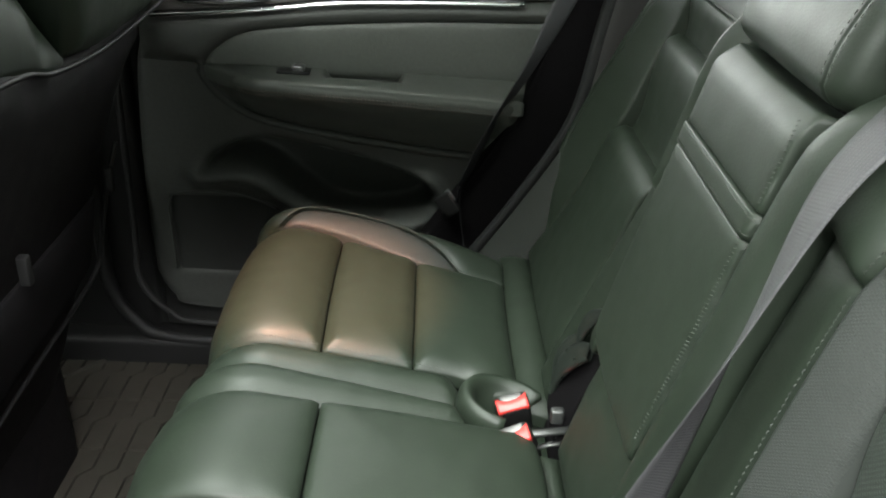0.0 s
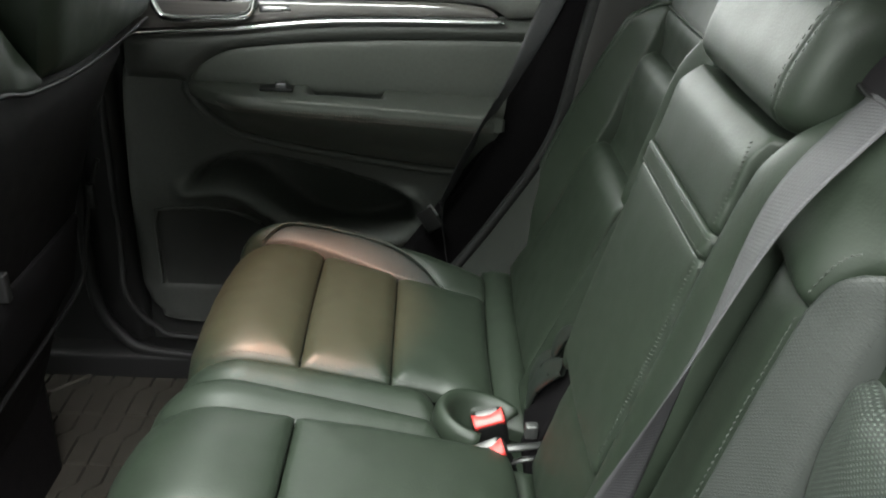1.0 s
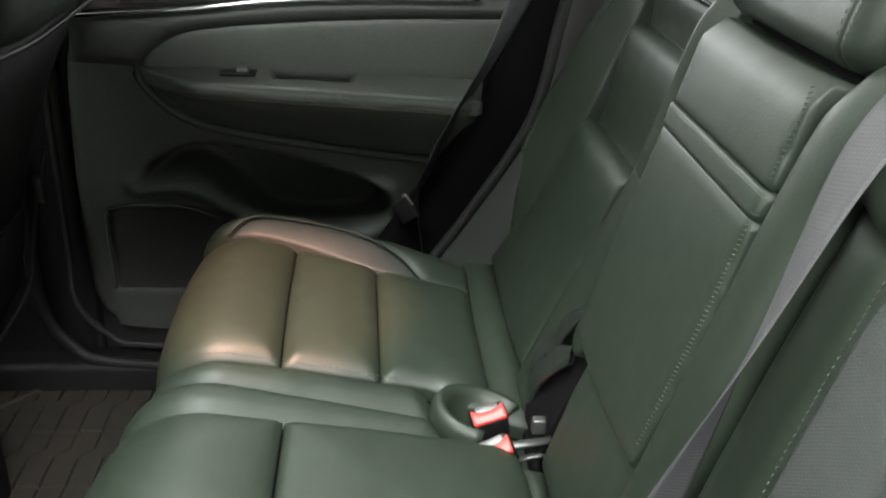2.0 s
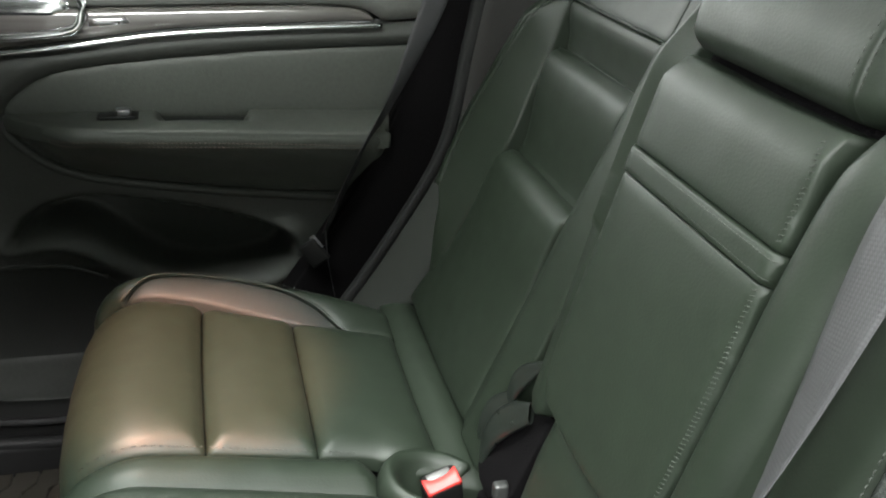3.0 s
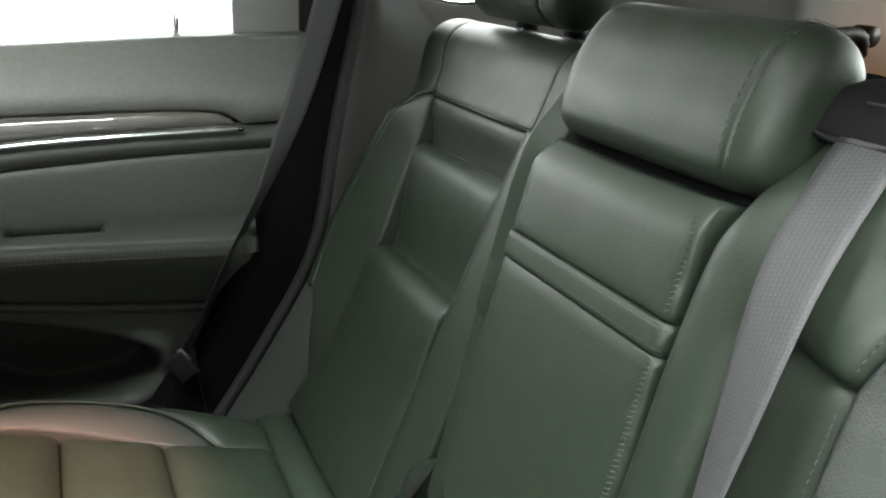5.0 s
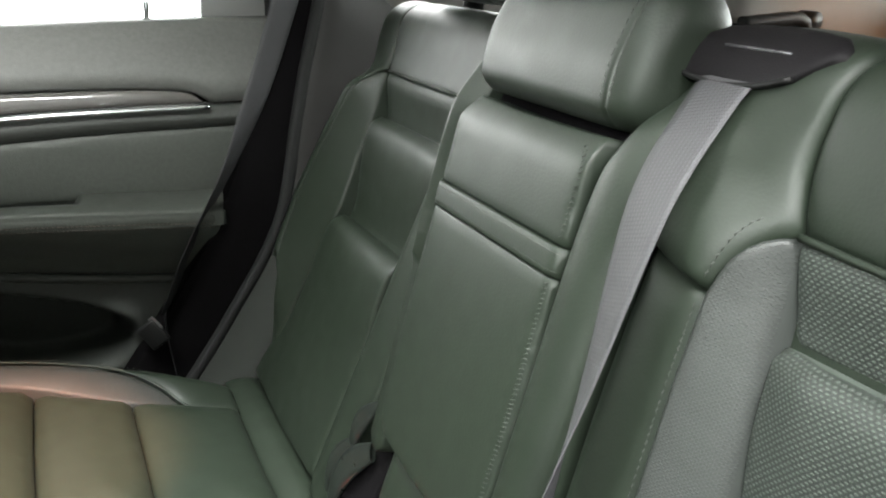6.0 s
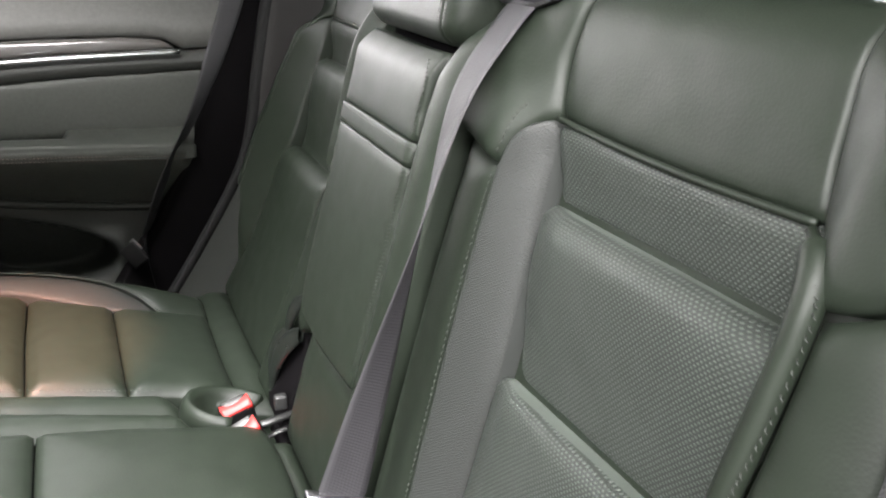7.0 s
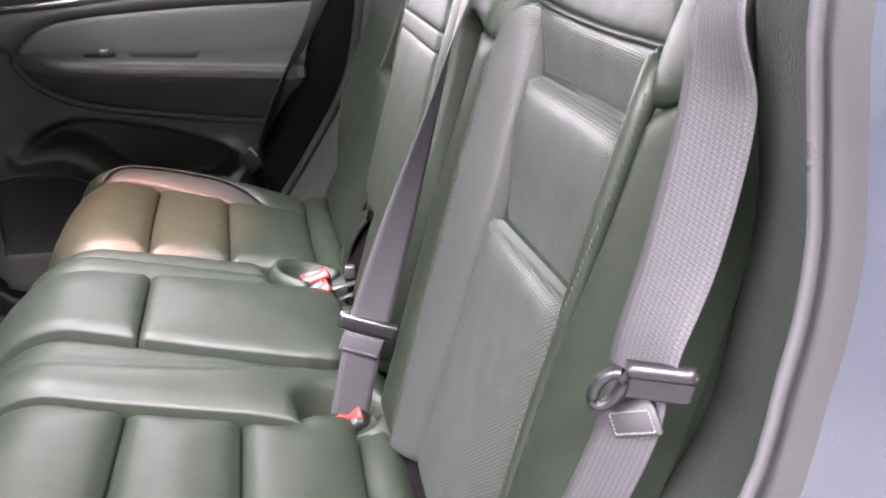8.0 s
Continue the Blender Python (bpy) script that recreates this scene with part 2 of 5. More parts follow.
        idx = list(reversed(f)) if flip else list(f)
        face = bm.faces.new([top[i] for i in idx])
        for lp, i in zip(face.loops, idx):
            lp[uvl].uv = V[i]
    bm.edges.ensure_lookup_table()
    border = [e for e in bm.edges if e.is_boundary]
    low = {}
    for i, vtx in enumerate(top):
        if vtx.is_boundary:
            low[vtx] = bm.verts.new(mapper(*V[i], W[i] - depth))
    for e in border:
        a, b = e.verts
        lp = e.link_loops[0]
        if lp.vert is a:
            a, b = b, a
        try:
            bm.faces.new((a, b, low[b], low[a]))
        except ValueError:
            pass
    return part(name, bm, material, parent, label)


def tube(pts, r, segs=8, flat=1.0, bm=None, cap=True, up=(0, 0, 1)):
    """A tube along 3D points; flat squeezes it along up."""
    bm = bm or bmesh.new()
    P = [Vector(p) for p in pts]
    rings = []
    for i, p in enumerate(P):
        t = (P[min(i + 1, len(P) - 1)] - P[max(i - 1, 0)]).normalized()
        s = t.cross(Vector(up))
        s = s.normalized() if s.length > 1e-6 else Vector((1, 0, 0))
        n = s.cross(t).normalized()
        rr = r[i] if isinstance(r, (list, tuple)) else r
        rings.append([bm.verts.new(p + s * rr * math.cos(a) + n * rr * flat * math.sin(a)) for a in (2 * math.pi * k / segs for k in range(segs))])
    for a, b in zip(rings, rings[1:]):
        for k in range(segs):
            bm.faces.new((a[k], a[(k + 1) % segs], b[(k + 1) % segs], b[k]))
    if cap:
        bm.faces.new(list(reversed(rings[0])))
        bm.faces.new(rings[-1])
    return bm


def stitches(name, uv, mapper, w, material, parent, pitch=0.0062, length=0.0038, rad=0.00045, mirror=False, slant=0.0):
    """A row of thread stitches along a line of (u, v)."""
    pts = spline(uv, 0.002)
    bm = bmesh.new()
    acc = 0.0
    for a, b in zip(pts, pts[1:]):
        a, b = np.array(a), np.array(b)
        L = np.linalg.norm(b - a)
        acc += L
        if acc >= pitch:
            acc = 0
            t = (b - a) / (L + 1e-9)
            nrm = np.array([-t[1], t[0]])
            t2 = t * math.cos(slant) + nrm * math.sin(slant)
            s = -1 if mirror else 1
            e = [a - t2 * length / 2, a, a + t2 * length / 2]
            tube([mapper(s * q[0], q[1], w + h) for q, h in zip(e, (-0.0006, 0.0004, -0.0006))], rad, 5, bm=bm)
    return part(name, bm, material, parent)


def ribbon(name, pts, widths, side, mapper_thick, material, parent, label="", step=0.01):
    """A flat strap along 3D points; side: a width direction at each point."""
    n = len(pts)
    P = spline([(*p, *s, w) for p, s, w in zip(pts, side, widths)], step)
    bm = bmesh.new()
    uvl = bm.loops.layers.uv.new("UVMap")
    rows, acc, arcs = [], 0.0, []
    for i, q in enumerate(P):
        p, s, w = Vector(q[:3]), Vector(q[3:6]).normalized(), q[6]
        if i:
            acc += (p - Vector(P[i - 1][:3])).length
        t = Vector(P[min(i + 1, len(P) - 1)][:3]) - Vector(P[max(i - 1, 0)][:3])
        nrm = t.cross(s).normalized() * mapper_thick / 2
        row = []
        K = 6
        for k in range(K + 1):
            x = (k / K - 0.5) * w
            e = 0.35 if k in (0, K) else 1.0
            row.append((bm.verts.new(p + s * x + nrm * e), bm.verts.new(p + s * x - nrm * e), x))
        rows.append(row)
        arcs.append(acc)
    def quad(vs, uv):
        f = bm.faces.new(vs)
        for lp, c in zip(f.loops, uv):
            lp[uvl].uv = c
    for i in range(len(rows) - 1):
        A, B = rows[i], rows[i + 1]
        for k in range(len(A) - 1):
            uv = ((A[k][2], arcs[i]), (A[k + 1][2], arcs[i]), (B[k + 1][2], arcs[i + 1]), (B[k][2], arcs[i + 1]))
            quad((A[k][0], A[k + 1][0], B[k + 1][0], B[k][0]), uv)
            quad((A[k][1], B[k][1], B[k + 1][1], A[k + 1][1]), (uv[0], uv[3], uv[2], uv[1]))
        quad((A[0][0], B[0][0], B[0][1], A[0][1]), ((0, 0),) * 4)
        quad((A[-1][0], A[-1][1], B[-1][1], B[-1][0]), ((0, 0),) * 4)
    return part(name, bm, material, parent, label)


def block(lo, hi, bevel=0.004, segs=2, m=None, taper=None):
    """A bevelled box from lo to hi."""
    bm = bmesh.new()
    bmesh.ops.create_cube(bm, size=1)
    lo, hi = Vector(lo), Vector(hi)
    for v in bm.verts:
        v.co = Vector([(lo[i] + hi[i]) / 2 + v.co[i] * (hi[i] - lo[i]) for i in range(3)])
    if bevel:
        bmesh.ops.bevel(bm, geom=list(bm.edges), offset=bevel, segments=segs, profile=0.6, affect="EDGES")
    if m:
        bmesh.ops.transform(bm, matrix=m, verts=bm.verts)
    return bm


def lofted(rings, closed_ring=True, cap=True):
    bm = bmesh.new()
    R = [[bm.verts.new(p) for p in r] for r in rings]
    for a, b in zip(R, R[1:]):
        n = len(a)
        for k in range(n if closed_ring else n - 1):
            bm.faces.new((a[k], a[(k + 1) % n], b[(k + 1) % n], b[k]))
    if cap and closed_ring:
        bm.faces.new(list(reversed(R[0])))
        bm.faces.new(R[-1])
    return bm


def smooth(a, b, x):
    t = np.clip((x - a) / (b - a), 0, 1)
    return t * t * (3 - 2 * t)


def recline(ox, oz, deg, vt, R):
    """The surface of a backrest: u across, v up the back, rolling over its top at vt with radius R; w stands off it."""
    a = radians(deg)
    sv, cv = math.sin(a), math.cos(a)
    def f(u, v, w):
        if v > vt:
            g = min((v - vt) / R, 1.62)
            on = v - vt - R * g
            v, w = vt + (R + w) * math.sin(g) + on * math.cos(g), -R + (R + w) * math.cos(g) - on * math.sin(g)
        return (ox + v * sv - w * cv, u, oz + v * cv + w * sv)
    return f


def cushion(oz, slope, sf, R):
    """The surface of a seat cushion: u across, s from front to back, rolling down over its front edge at sf."""
    a = radians(slope)
    def f(u, s, w):
        z = oz
        if s < sf:
            g = min((sf - s) / R, 1.75)
            extra = max(0, (sf - s) - R * 1.75)
            x = sf - (R + w) * math.sin(g)
            h = -R + (R + w) * math.cos(g)
            x += extra * 0.18
            h -= extra * 0.98
        else:
            x, h = s, w
        return (x * math.cos(a) + h * math.sin(a), u, z - x * math.sin(a) + h * math.cos(a))
    return f

# ---- rear seat ----
NEAR = recline(0.245, 0.36, 15.0, 0.540, 0.040)
FAR = recline(0.2385, 0.3685, 21.7, 0.533, 0.045)


def near_backrest(bench, mp, top, inner):
    """The panels of the upright outer back, drawn for u > 0 and laid on u < 0."""
    mirror, perf, s = True, PERF, -1
    o = dict(mapper=mp, parent=bench, mirror=mirror)
    seam_v, seam_u = (-0.03, 0.14, 0.256, 0.33, 0.464), (0.288, 0.285, 0.284, 0.279, 0.266)
    st_v, st_u = (-0.03, 0.09, 0.20, 0.33, 0.416, 0.464), (0.264, 0.252, 0.244, 0.238, 0.238, 0.250)
    def mid(u, a, c):
        # full between the side seams, flush along them
        return smooth(0.0, 0.035, np.abs(u) - a) * smooth(0.0, 0.035, c - np.abs(u))
    def wing(u, v):
        # the inner wing climbs steeply from the insert to its stitched ridge; the outer one rises to the piping and falls away
        q = np.abs(u)
        a, c = np.interp(v, seam_v, seam_u), np.interp(v, st_v, st_u)
        outer = smooth(0.530, 0.558, q) * smooth(0.66, 0.57, q) * smooth(0.60, 0.42, v)
        return 0.027 * np.clip((a - q) / (a - c), 0, 1) ** 0.85 + 0.016 * outer
    panel("top_panel", [[(0.267, 0.467), (0.35, 0.464), (0.44, 0.464), (0.527, 0.467)], [(0.527, 0.467), (0.520, 0.50), (0.517, 0.53), (0.505, 0.60), (0.48, top)], [(0.48, top), (0.30, top)], [(0.30, top), (0.266, 0.60), (0.257, 0.53), (0.258, 0.50), (0.267, 0.467)]], material=LEATHER, puff=0.006, edge=0.006, dome=0.003, w0=-0.004, **o)
    panel("shoulder_panel", [[(0.273, 0.404), (0.40, 0.407), (0.536, 0.408)], [(0.536, 0.408), (0.532, 0.44), (0.527, 0.464)], [(0.527, 0.464), (0.40, 0.460), (0.267, 0.464)], [(0.267, 0.464), (0.270, 0.435), (0.273, 0.404)]], material=perf, puff=0.006, edge=0.006, dome=0.001, w0=-0.004, field=lambda u, v: -0.016 * smooth(0.462, 0.406, v), **o)
    panel("middle_panel", [[(0.285, 0.260), (0.40, 0.264), (0.520, 0.268)], [(0.520, 0.268), (0.532, 0.33), (0.536, 0.404)], [(0.536, 0.404), (0.40, 0.402), (0.274, 0.400)], [(0.274, 0.400), (0.280, 0.33), (0.285, 0.260)]], material=perf, puff=0.005, edge=0.005, dome=0.002, w0=-0.006, field=lambda u, v: (0.007 * smooth(0.33, 0.39, v) + 0.002) * mid(u, 0.278, 0.530) - 0.016 * smooth(0.36, 0.262, v) - 0.011 * np.clip((v - 0.388) / 0.016, 0, 1) ** 2, **o)
    panel("lumbar_panel", [[(0.289, -0.03), (0.40, -0.035), (0.53, -0.03)], [(0.53, -0.03), (0.524, 0.12), (0.518, 0.22), (0.520, 0.264)], [(0.520, 0.264), (0.40, 0.260), (0.285, 0.256)], [(0.285, 0.256), (0.286, 0.14), (0.289, -0.03)]], material=perf, puff=0.005, edge=0.005, dome=0.003, w0=-0.005, field=lambda u, v: (0.006 * smooth(0.12, 0.24, v) + 0.001) * mid(u, 0.286, 0.522) - 0.007 * np.clip((v - 0.250) / 0.012, 0, 1) ** 2, **o)
    panel("inner_wing", [[(0.288, -0.03), (0.285, 0.14), (0.284, 0.256), (0.279, 0.33), (0.266, 0.464)], [(0.266, 0.464), (0.256, 0.456), (0.246, 0.441), (0.238, 0.416)], [(0.238, 0.416), (0.238, 0.33), (0.244, 0.20), (0.252, 0.09), (0.264, -0.03)], [(0.264, -0.03), (0.288, -0.03)]], material=FINE, puff=0.005, edge=0.005, w0=-0.002, res=0.007, field=wing, **o)
    panel("inner_side", [[(0.262, -0.03), (0.250, 0.09), (0.242, 0.20), (0.236, 0.33), (0.236, 0.416)], [(0.236, 0.416), (0.205, 0.420), (0.176, 0.430)], [(0.176, 0.430), (0.171, 0.33), (0.171, 0.20), (0.176, -0.03)], [(0.176, -0.03), (0.262, -0.03)]], material=LEATHER, puff=0.010, edge=0.014, w0=0.018, depth=0.05, **o)
    # the panel runs on down beside the armrest
    foot = [[(inner + 0.030, top), (inner + 0.026, 0.55), (inner + 0.018, 0.50), (inner + 0.006, 0.45), (inner + 0.002, 0.38), (inner + 0.002, 0.30), (inner, 0.02)], [(inner, 0.02), (0.158, 0.02)], [(0.158, 0.02), (0.162, 0.30), (0.168, 0.415)], [(0.168, 0.415), (0.178, 0.432), (0.205, 0.424), (0.237, 0.419)]]
    panel("upper_inner_panel", [[(0.237, 0.419), (0.245, 0.444), (0.255, 0.459), (0.264, 0.467)], [(0.264, 0.467), (0.254, 0.51), (0.262, 0.58), (0.27, top)], [(0.27, top), (foot[0][0][0], top)], *foot], material=LEATHER, puff=0.008, edge=0.008, w0=0.0, dome=0.003, field=lambda u, v: 0.027 * (smooth(0.268, 0.225, np.abs(u)) * smooth(0.50, 0.44, v) + smooth(0.268, 0.14, np.abs(u)) * smooth(0.44, 0.50, v) * smooth(0.545, 0.495, v)) + 0.014 * smooth(0.20, 0.135, np.abs(u)) * smooth(0.52, 0.46, v), depth=0.05, **o)
    g = 0.022
    panel("outer_wing", [[(0.534 + g, -0.03), (0.528 + g, 0.12), (0.523 + g, 0.22), (0.538 + g, 0.33), (0.548 + 0.7 * g, 0.425)], [(0.548 + 0.7 * g, 0.425), (0.582, 0.434), (0.610, 0.45)], [(0.610, 0.45), (0.625, 0.33), (0.628, 0.16), (0.625, -0.03)], [(0.625, -0.03), (0.534 + g, -0.03)]], material=LEATHER, puff=0.008, edge=0.010, dome=0.002, field=wing, depth=0.05, **o)
    panel("upper_outer_panel", [[(0.530, 0.467), (0.545, 0.445), (0.547, 0.429)], [(0.547, 0.429), (0.575, 0.436), (0.609, 0.454)], [(0.609, 0.454), (0.607, 0.53), (0.59, 0.60), (0.56, top)], [(0.56, top), (0.49, top)], [(0.49, top), (0.509, 0.60), (0.520, 0.53), (0.530, 0.467)]], material=LEATHER, puff=0.008, edge=0.010, dome=0.002, field=wing, depth=0.05, **o)
    pipe = spline([(0.530, 0.463), (0.546, 0.450), (0.555, 0.428), (0.553, 0.375), (0.547, 0.32), (0.536, 0.22), (0.540, 0.12), (0.545, -0.02)])
    part("piping", tube([mp(s * u, v, 0.010 + 0.8 * float(wing(u, v))) for u, v in pipe], [0.003] * 2 + [0.0085] * (len(pipe) - 2), 10), LEATHER, bench)
    stitches("stitching", [(0.597, 0.40), (0.603, 0.30), (0.604, 0.20), (0.603, 0.02)], mp, 0.0165, WHITE_THREAD, bench, mirror=mirror, pitch=0.0048, length=0.0036, rad=0.0004)
    stitches("stitching", [(0.556, 0.445), (0.564, 0.425), (0.563, 0.375), (0.556, 0.32), (0.545, 0.22), (0.549, 0.12), (0.554, -0.02)], mp, 0.0265, THREAD_PALE, bench, mirror=mirror, pitch=0.0045, slant=0.8)
    part("piping", tube([mp(s * u, v, 0.003) for u, v in spline([(0.268, 0.4655), (0.35, 0.4625), (0.44, 0.4625), (0.526, 0.4655)])], 0.0026, 6), LEATHER, bench)
    stitches("stitching", [(0.232, 0.410), (0.232, 0.33), (0.238, 0.20), (0.246, 0.09), (0.258, -0.02)], mp, 0.0275, THREAD, bench, mirror=mirror, pitch=0.005)
    stitches("stitching", [(0.234, 0.424), (0.242, 0.448), (0.252, 0.463), (0.262, 0.471)], mp, 0.030, THREAD, bench, mirror=mirror, pitch=0.005)


def far_backrest(bench, mp, top):
    """The panels of the reclined outer back: a flat middle, a bolster that climbs to a stitched ridge, and a notch at its foot."""
    seam_v, seam_u = (0.02, 0.064, 0.158, 0.261, 0.335, 0.408, 0.469), (0.560, 0.545, 0.532, 0.514, 0.516, 0.518, 0.528)
    ridge_v, ridge_u = (0.06, 0.150, 0.20, 0.274, 0.363, 0.437), (0.585, 0.592, 0.597, 0.593, 0.569, 0.546)
    def bolster(u, v):
        a, c = np.interp(v, seam_v, seam_u), np.interp(v, ridge_v, ridge_u)
        up = smooth(0.49, 0.42, v) * smooth(0.02, 0.12, v)
        return (0.036 * np.clip((u - a) / (c - a), 0, 1) - 0.024 * smooth(0.004, 0.085, u - c)) * up
    o = dict(mapper=mp, parent=bench, wrinkle=0.0006)
    flat = dict(puff=0.0028, edge=0.003, dome=0.0008)
    panel("top_panel", [[(0.267, 0.471), (0.40, 0.470), (0.527, 0.471)], [(0.527, 0.471), (0.533, 0.50), (0.546, 0.53), (0.552, 0.565), (0.548, 0.60), (0.53, top)], [(0.53, top), (0.30, top)], [(0.30, top), (0.266, 0.60), (0.267, 0.471)]], material=LEATHER, w0=0.0, **flat, **o)
    panel("shoulder_panel", [[(0.273, 0.409), (0.40, 0.409), (0.517, 0.408)], [(0.517, 0.408), (0.522, 0.44), (0.527, 0.467)], [(0.527, 0.467), (0.40, 0.466), (0.267, 0.467)], [(0.267, 0.467), (0.270, 0.435), (0.273, 0.409)]], material=LEATHER, puff=0.005, edge=0.005, w0=-0.002, field=lambda u, v: -0.017 * smooth(0.464, 0.410, v), **o)
    panel("middle_panel", [[(0.285, 0.264), (0.40, 0.263), (0.513, 0.262)], [(0.513, 0.262), (0.515, 0.335), (0.517, 0.406)], [(0.517, 0.406), (0.40, 0.407), (0.274, 0.407)], [(0.274, 0.407), (0.280, 0.33), (0.285, 0.264)]], material=LEATHER, puff=0.005, edge=0.005, dome=0.001, w0=-0.002, field=lambda u, v: 0.004 * smooth(0.34, 0.39, v) - 0.019 * smooth(0.37, 0.264, v) - 0.010 * np.clip((v - 0.386) / 0.020, 0, 1) ** 2, **o)
    panel("lumbar_panel", [[(0.289, -0.03), (0.44, -0.035), (0.60, -0.03)], [(0.60, -0.03), (0.582, 0.02), (0.550, 0.075), (0.531, 0.158), (0.513, 0.259)], [(0.513, 0.259), (0.40, 0.260), (0.285, 0.261)], [(0.285, 0.261), (0.286, 0.14), (0.289, -0.03)]], material=LEATHER, puff=0.005, edge=0.005, dome=0.004, w0=-0.001, field=lambda u, v: 0.007 * smooth(0.12, 0.235, v) - 0.014 * np.clip((v - 0.238) / 0.024, 0, 1) ** 2, **o)
    panel("bolster", [[(0.560, 0.03), (0.548, 0.075), (0.534, 0.158), (0.516, 0.261), (0.518, 0.335), (0.520, 0.408), (0.530, 0.468)], [(0.530, 0.468), (0.541, 0.460), (0.546, 0.437)], [(0.546, 0.437), (0.569, 0.363), (0.593, 0.274), (0.597, 0.20), (0.592, 0.155)], [(0.592, 0.155), (0.578, 0.128), (0.574, 0.09), (0.576, 0.03)], [(0.576, 0.03), (0.560, 0.03)]], material=LEATHER, puff=0.004, edge=0.005, field=bolster, res=0.008, depth=0.04, **o)
    panel("bolster_side", [[(0.549, 0.434), (0.572, 0.363), (0.596, 0.274), (0.600, 0.20), (0.596, 0.156)], [(0.596, 0.156), (0.63, 0.150), (0.656, 0.165)], [(0.656, 0.165), (0.656, 0.22), (0.645, 0.273), (0.597, 0.386), (0.567, 0.453)], [(0.567, 0.453), (0.549, 0.434)]], material=LEATHER, puff=0.005, edge=0.006, field=bolster, res=0.008, depth=0.06, **o)
    panel("upper_outer_panel", [[(0.531, 0.473), (0.544, 0.464), (0.550, 0.440)], [(0.550, 0.440), (0.566, 0.457)], [(0.566, 0.457), (0.598, 0.49), (0.612, 0.53), (0.606, 0.58), (0.585, top)], [(0.585, top), (0.535, top)], [(0.535, top), (0.551, 0.60), (0.555, 0.565), (0.549, 0.53), (0.536, 0.50), (0.531, 0.473)]], material=LEATHER, w0=0.0, field=bolster, depth=0.05, **flat, **o)
    part("piping", tube([mp(u, 0.4690, 0.0022) for u in (0.27, 0.35, 0.44, 0.527)], 0.0020, 6), LEATHER, bench)
    stitches("stitching", [(0.543, 0.434), (0.566, 0.362), (0.589, 0.274), (0.593, 0.20), (0.589, 0.160)], lambda u, v, w: mp(u, v, w + float(bolster(u, v))), 0.0045, THREAD, bench, pitch=0.005)
    panel("inner_wing", [[(0.289, -0.03), (0.286, 0.14), (0.285, 0.261), (0.274, 0.407), (0.266, 0.469)], [(0.266, 0.469), (0.20, 0.469)], [(0.20, 0.469), (0.19, 0.30), (0.19, -0.03)], [(0.19, -0.03), (0.289, -0.03)]], material=LEATHER, puff=0.004, edge=0.005, w0=0.0, field=lambda u, v: 0.012 * smooth(0.285, 0.25, u), depth=0.04, **o)
    panel("upper_inner_panel", [[(0.264, 0.472), (0.264, 0.60), (0.29, top)], [(0.29, top), (0.16, top)], [(0.16, top), (0.15, 0.55), (0.15, 0.472)], [(0.15, 0.472), (0.264, 0.472)]], material=LEATHER, puff=0.005, edge=0.006, w0=0.0, depth=0.05, **o)


def backrest_core(name, mp, u0, u1, top, parent, depth=0.10, w0=-0.016):
    return panel(name, [[(u0, -0.05), (u1, -0.05)], [(u1, -0.05), (u1, 0.4), (u1, top)], [(u1, top), (u0, top)], [(u0, top), (u0, 0.4), (u0, -0.05)]], mp, LEATHER, parent, puff=0.016, edge=0.03, w0=w0 - 0.016, depth=depth, res=0.02)


far_seat = thing("rear_seat", "dark green-grey leather rear seat with a reclined back", "car seat", "rear seats")
far_back = backrest_core("backrest", FAR, 0.152, 0.575, 0.64, far_seat, 0.07)
far_backrest(far_back, FAR, 0.640)
near_seat = thing("rear_seat", "wide dark leather rear seat with perforated panels and centre armrest", "car seat", "rear seats")
near_back = backrest_core("backrest", NEAR, -0.615, 0.110, 0.635, near_seat, 0.08)
near_backrest(near_back, NEAR, 0.635, 0.1170)

# centre: cheeks, folded armrest and low headrest
CW = 0.0445
panel("cheek", [[(0.106, 0.120), (0.120, 0.110), (0.136, 0.125)], [(0.136, 0.125), (0.146, 0.30), (0.150, 0.46), (0.140, 0.54), (0.12, 0.61)], [(0.12, 0.61), (0.080, 0.61)], [(0.080, 0.61), (0.092, 0.54), (0.106, 0.48), (0.109, 0.30), (0.106, 0.120)]], NEAR, LEATHER, near_back, puff=0.024, edge=0.026, w0=0.026, depth=0.09, field=lambda u, v: -0.020 * smooth(0.46, 0.54, v))
# near-black sheet behind armrest and headrest: the gap's shade put in as colour
panel("armrest_shade", [[(-0.128, 0.13), (0.115, 0.13)], [(0.115, 0.13), (0.115, 0.60)], [(0.115, 0.60), (-0.135, 0.60)], [(-0.135, 0.60), (-0.128, 0.13)]], NEAR, DARK, near_back, puff=0.002, edge=0.003, w0=0.006, depth=0.02, res=0.02)
def arm_field(u, v):
    return 0.002 * smooth(0.15, 0.48, v) - 0.010 * smooth(-0.1100, -0.1160, u) - 0.004 * smooth(0.099, 0.107, u)
def ARM(u, v, w):
    return NEAR(u, v, w + float(arm_field(u, v)))
o = dict(mapper=NEAR, material=LEATHER, parent=near_back, depth=0.05, field=arm_field, grow=0.0, wrinkle=0.0004)
panel("armrest_top_panel", [[(-0.1135, 0.4018), (0.105, 0.4018)], [(0.105, 0.4018), (0.104, 0.45), (0.094, 0.486)], [(0.094, 0.486), (0.0, 0.484), (-0.109, 0.486)], [(-0.109, 0.486), (-0.1135, 0.45), (-0.1135, 0.4018)]], puff=0.0026, edge=0.003, dome=0.002, w0=CW - 0.001, **{**o, "field": lambda u, v: arm_field(u, v) - 0.012 * smooth(0.462, 0.490, v)})
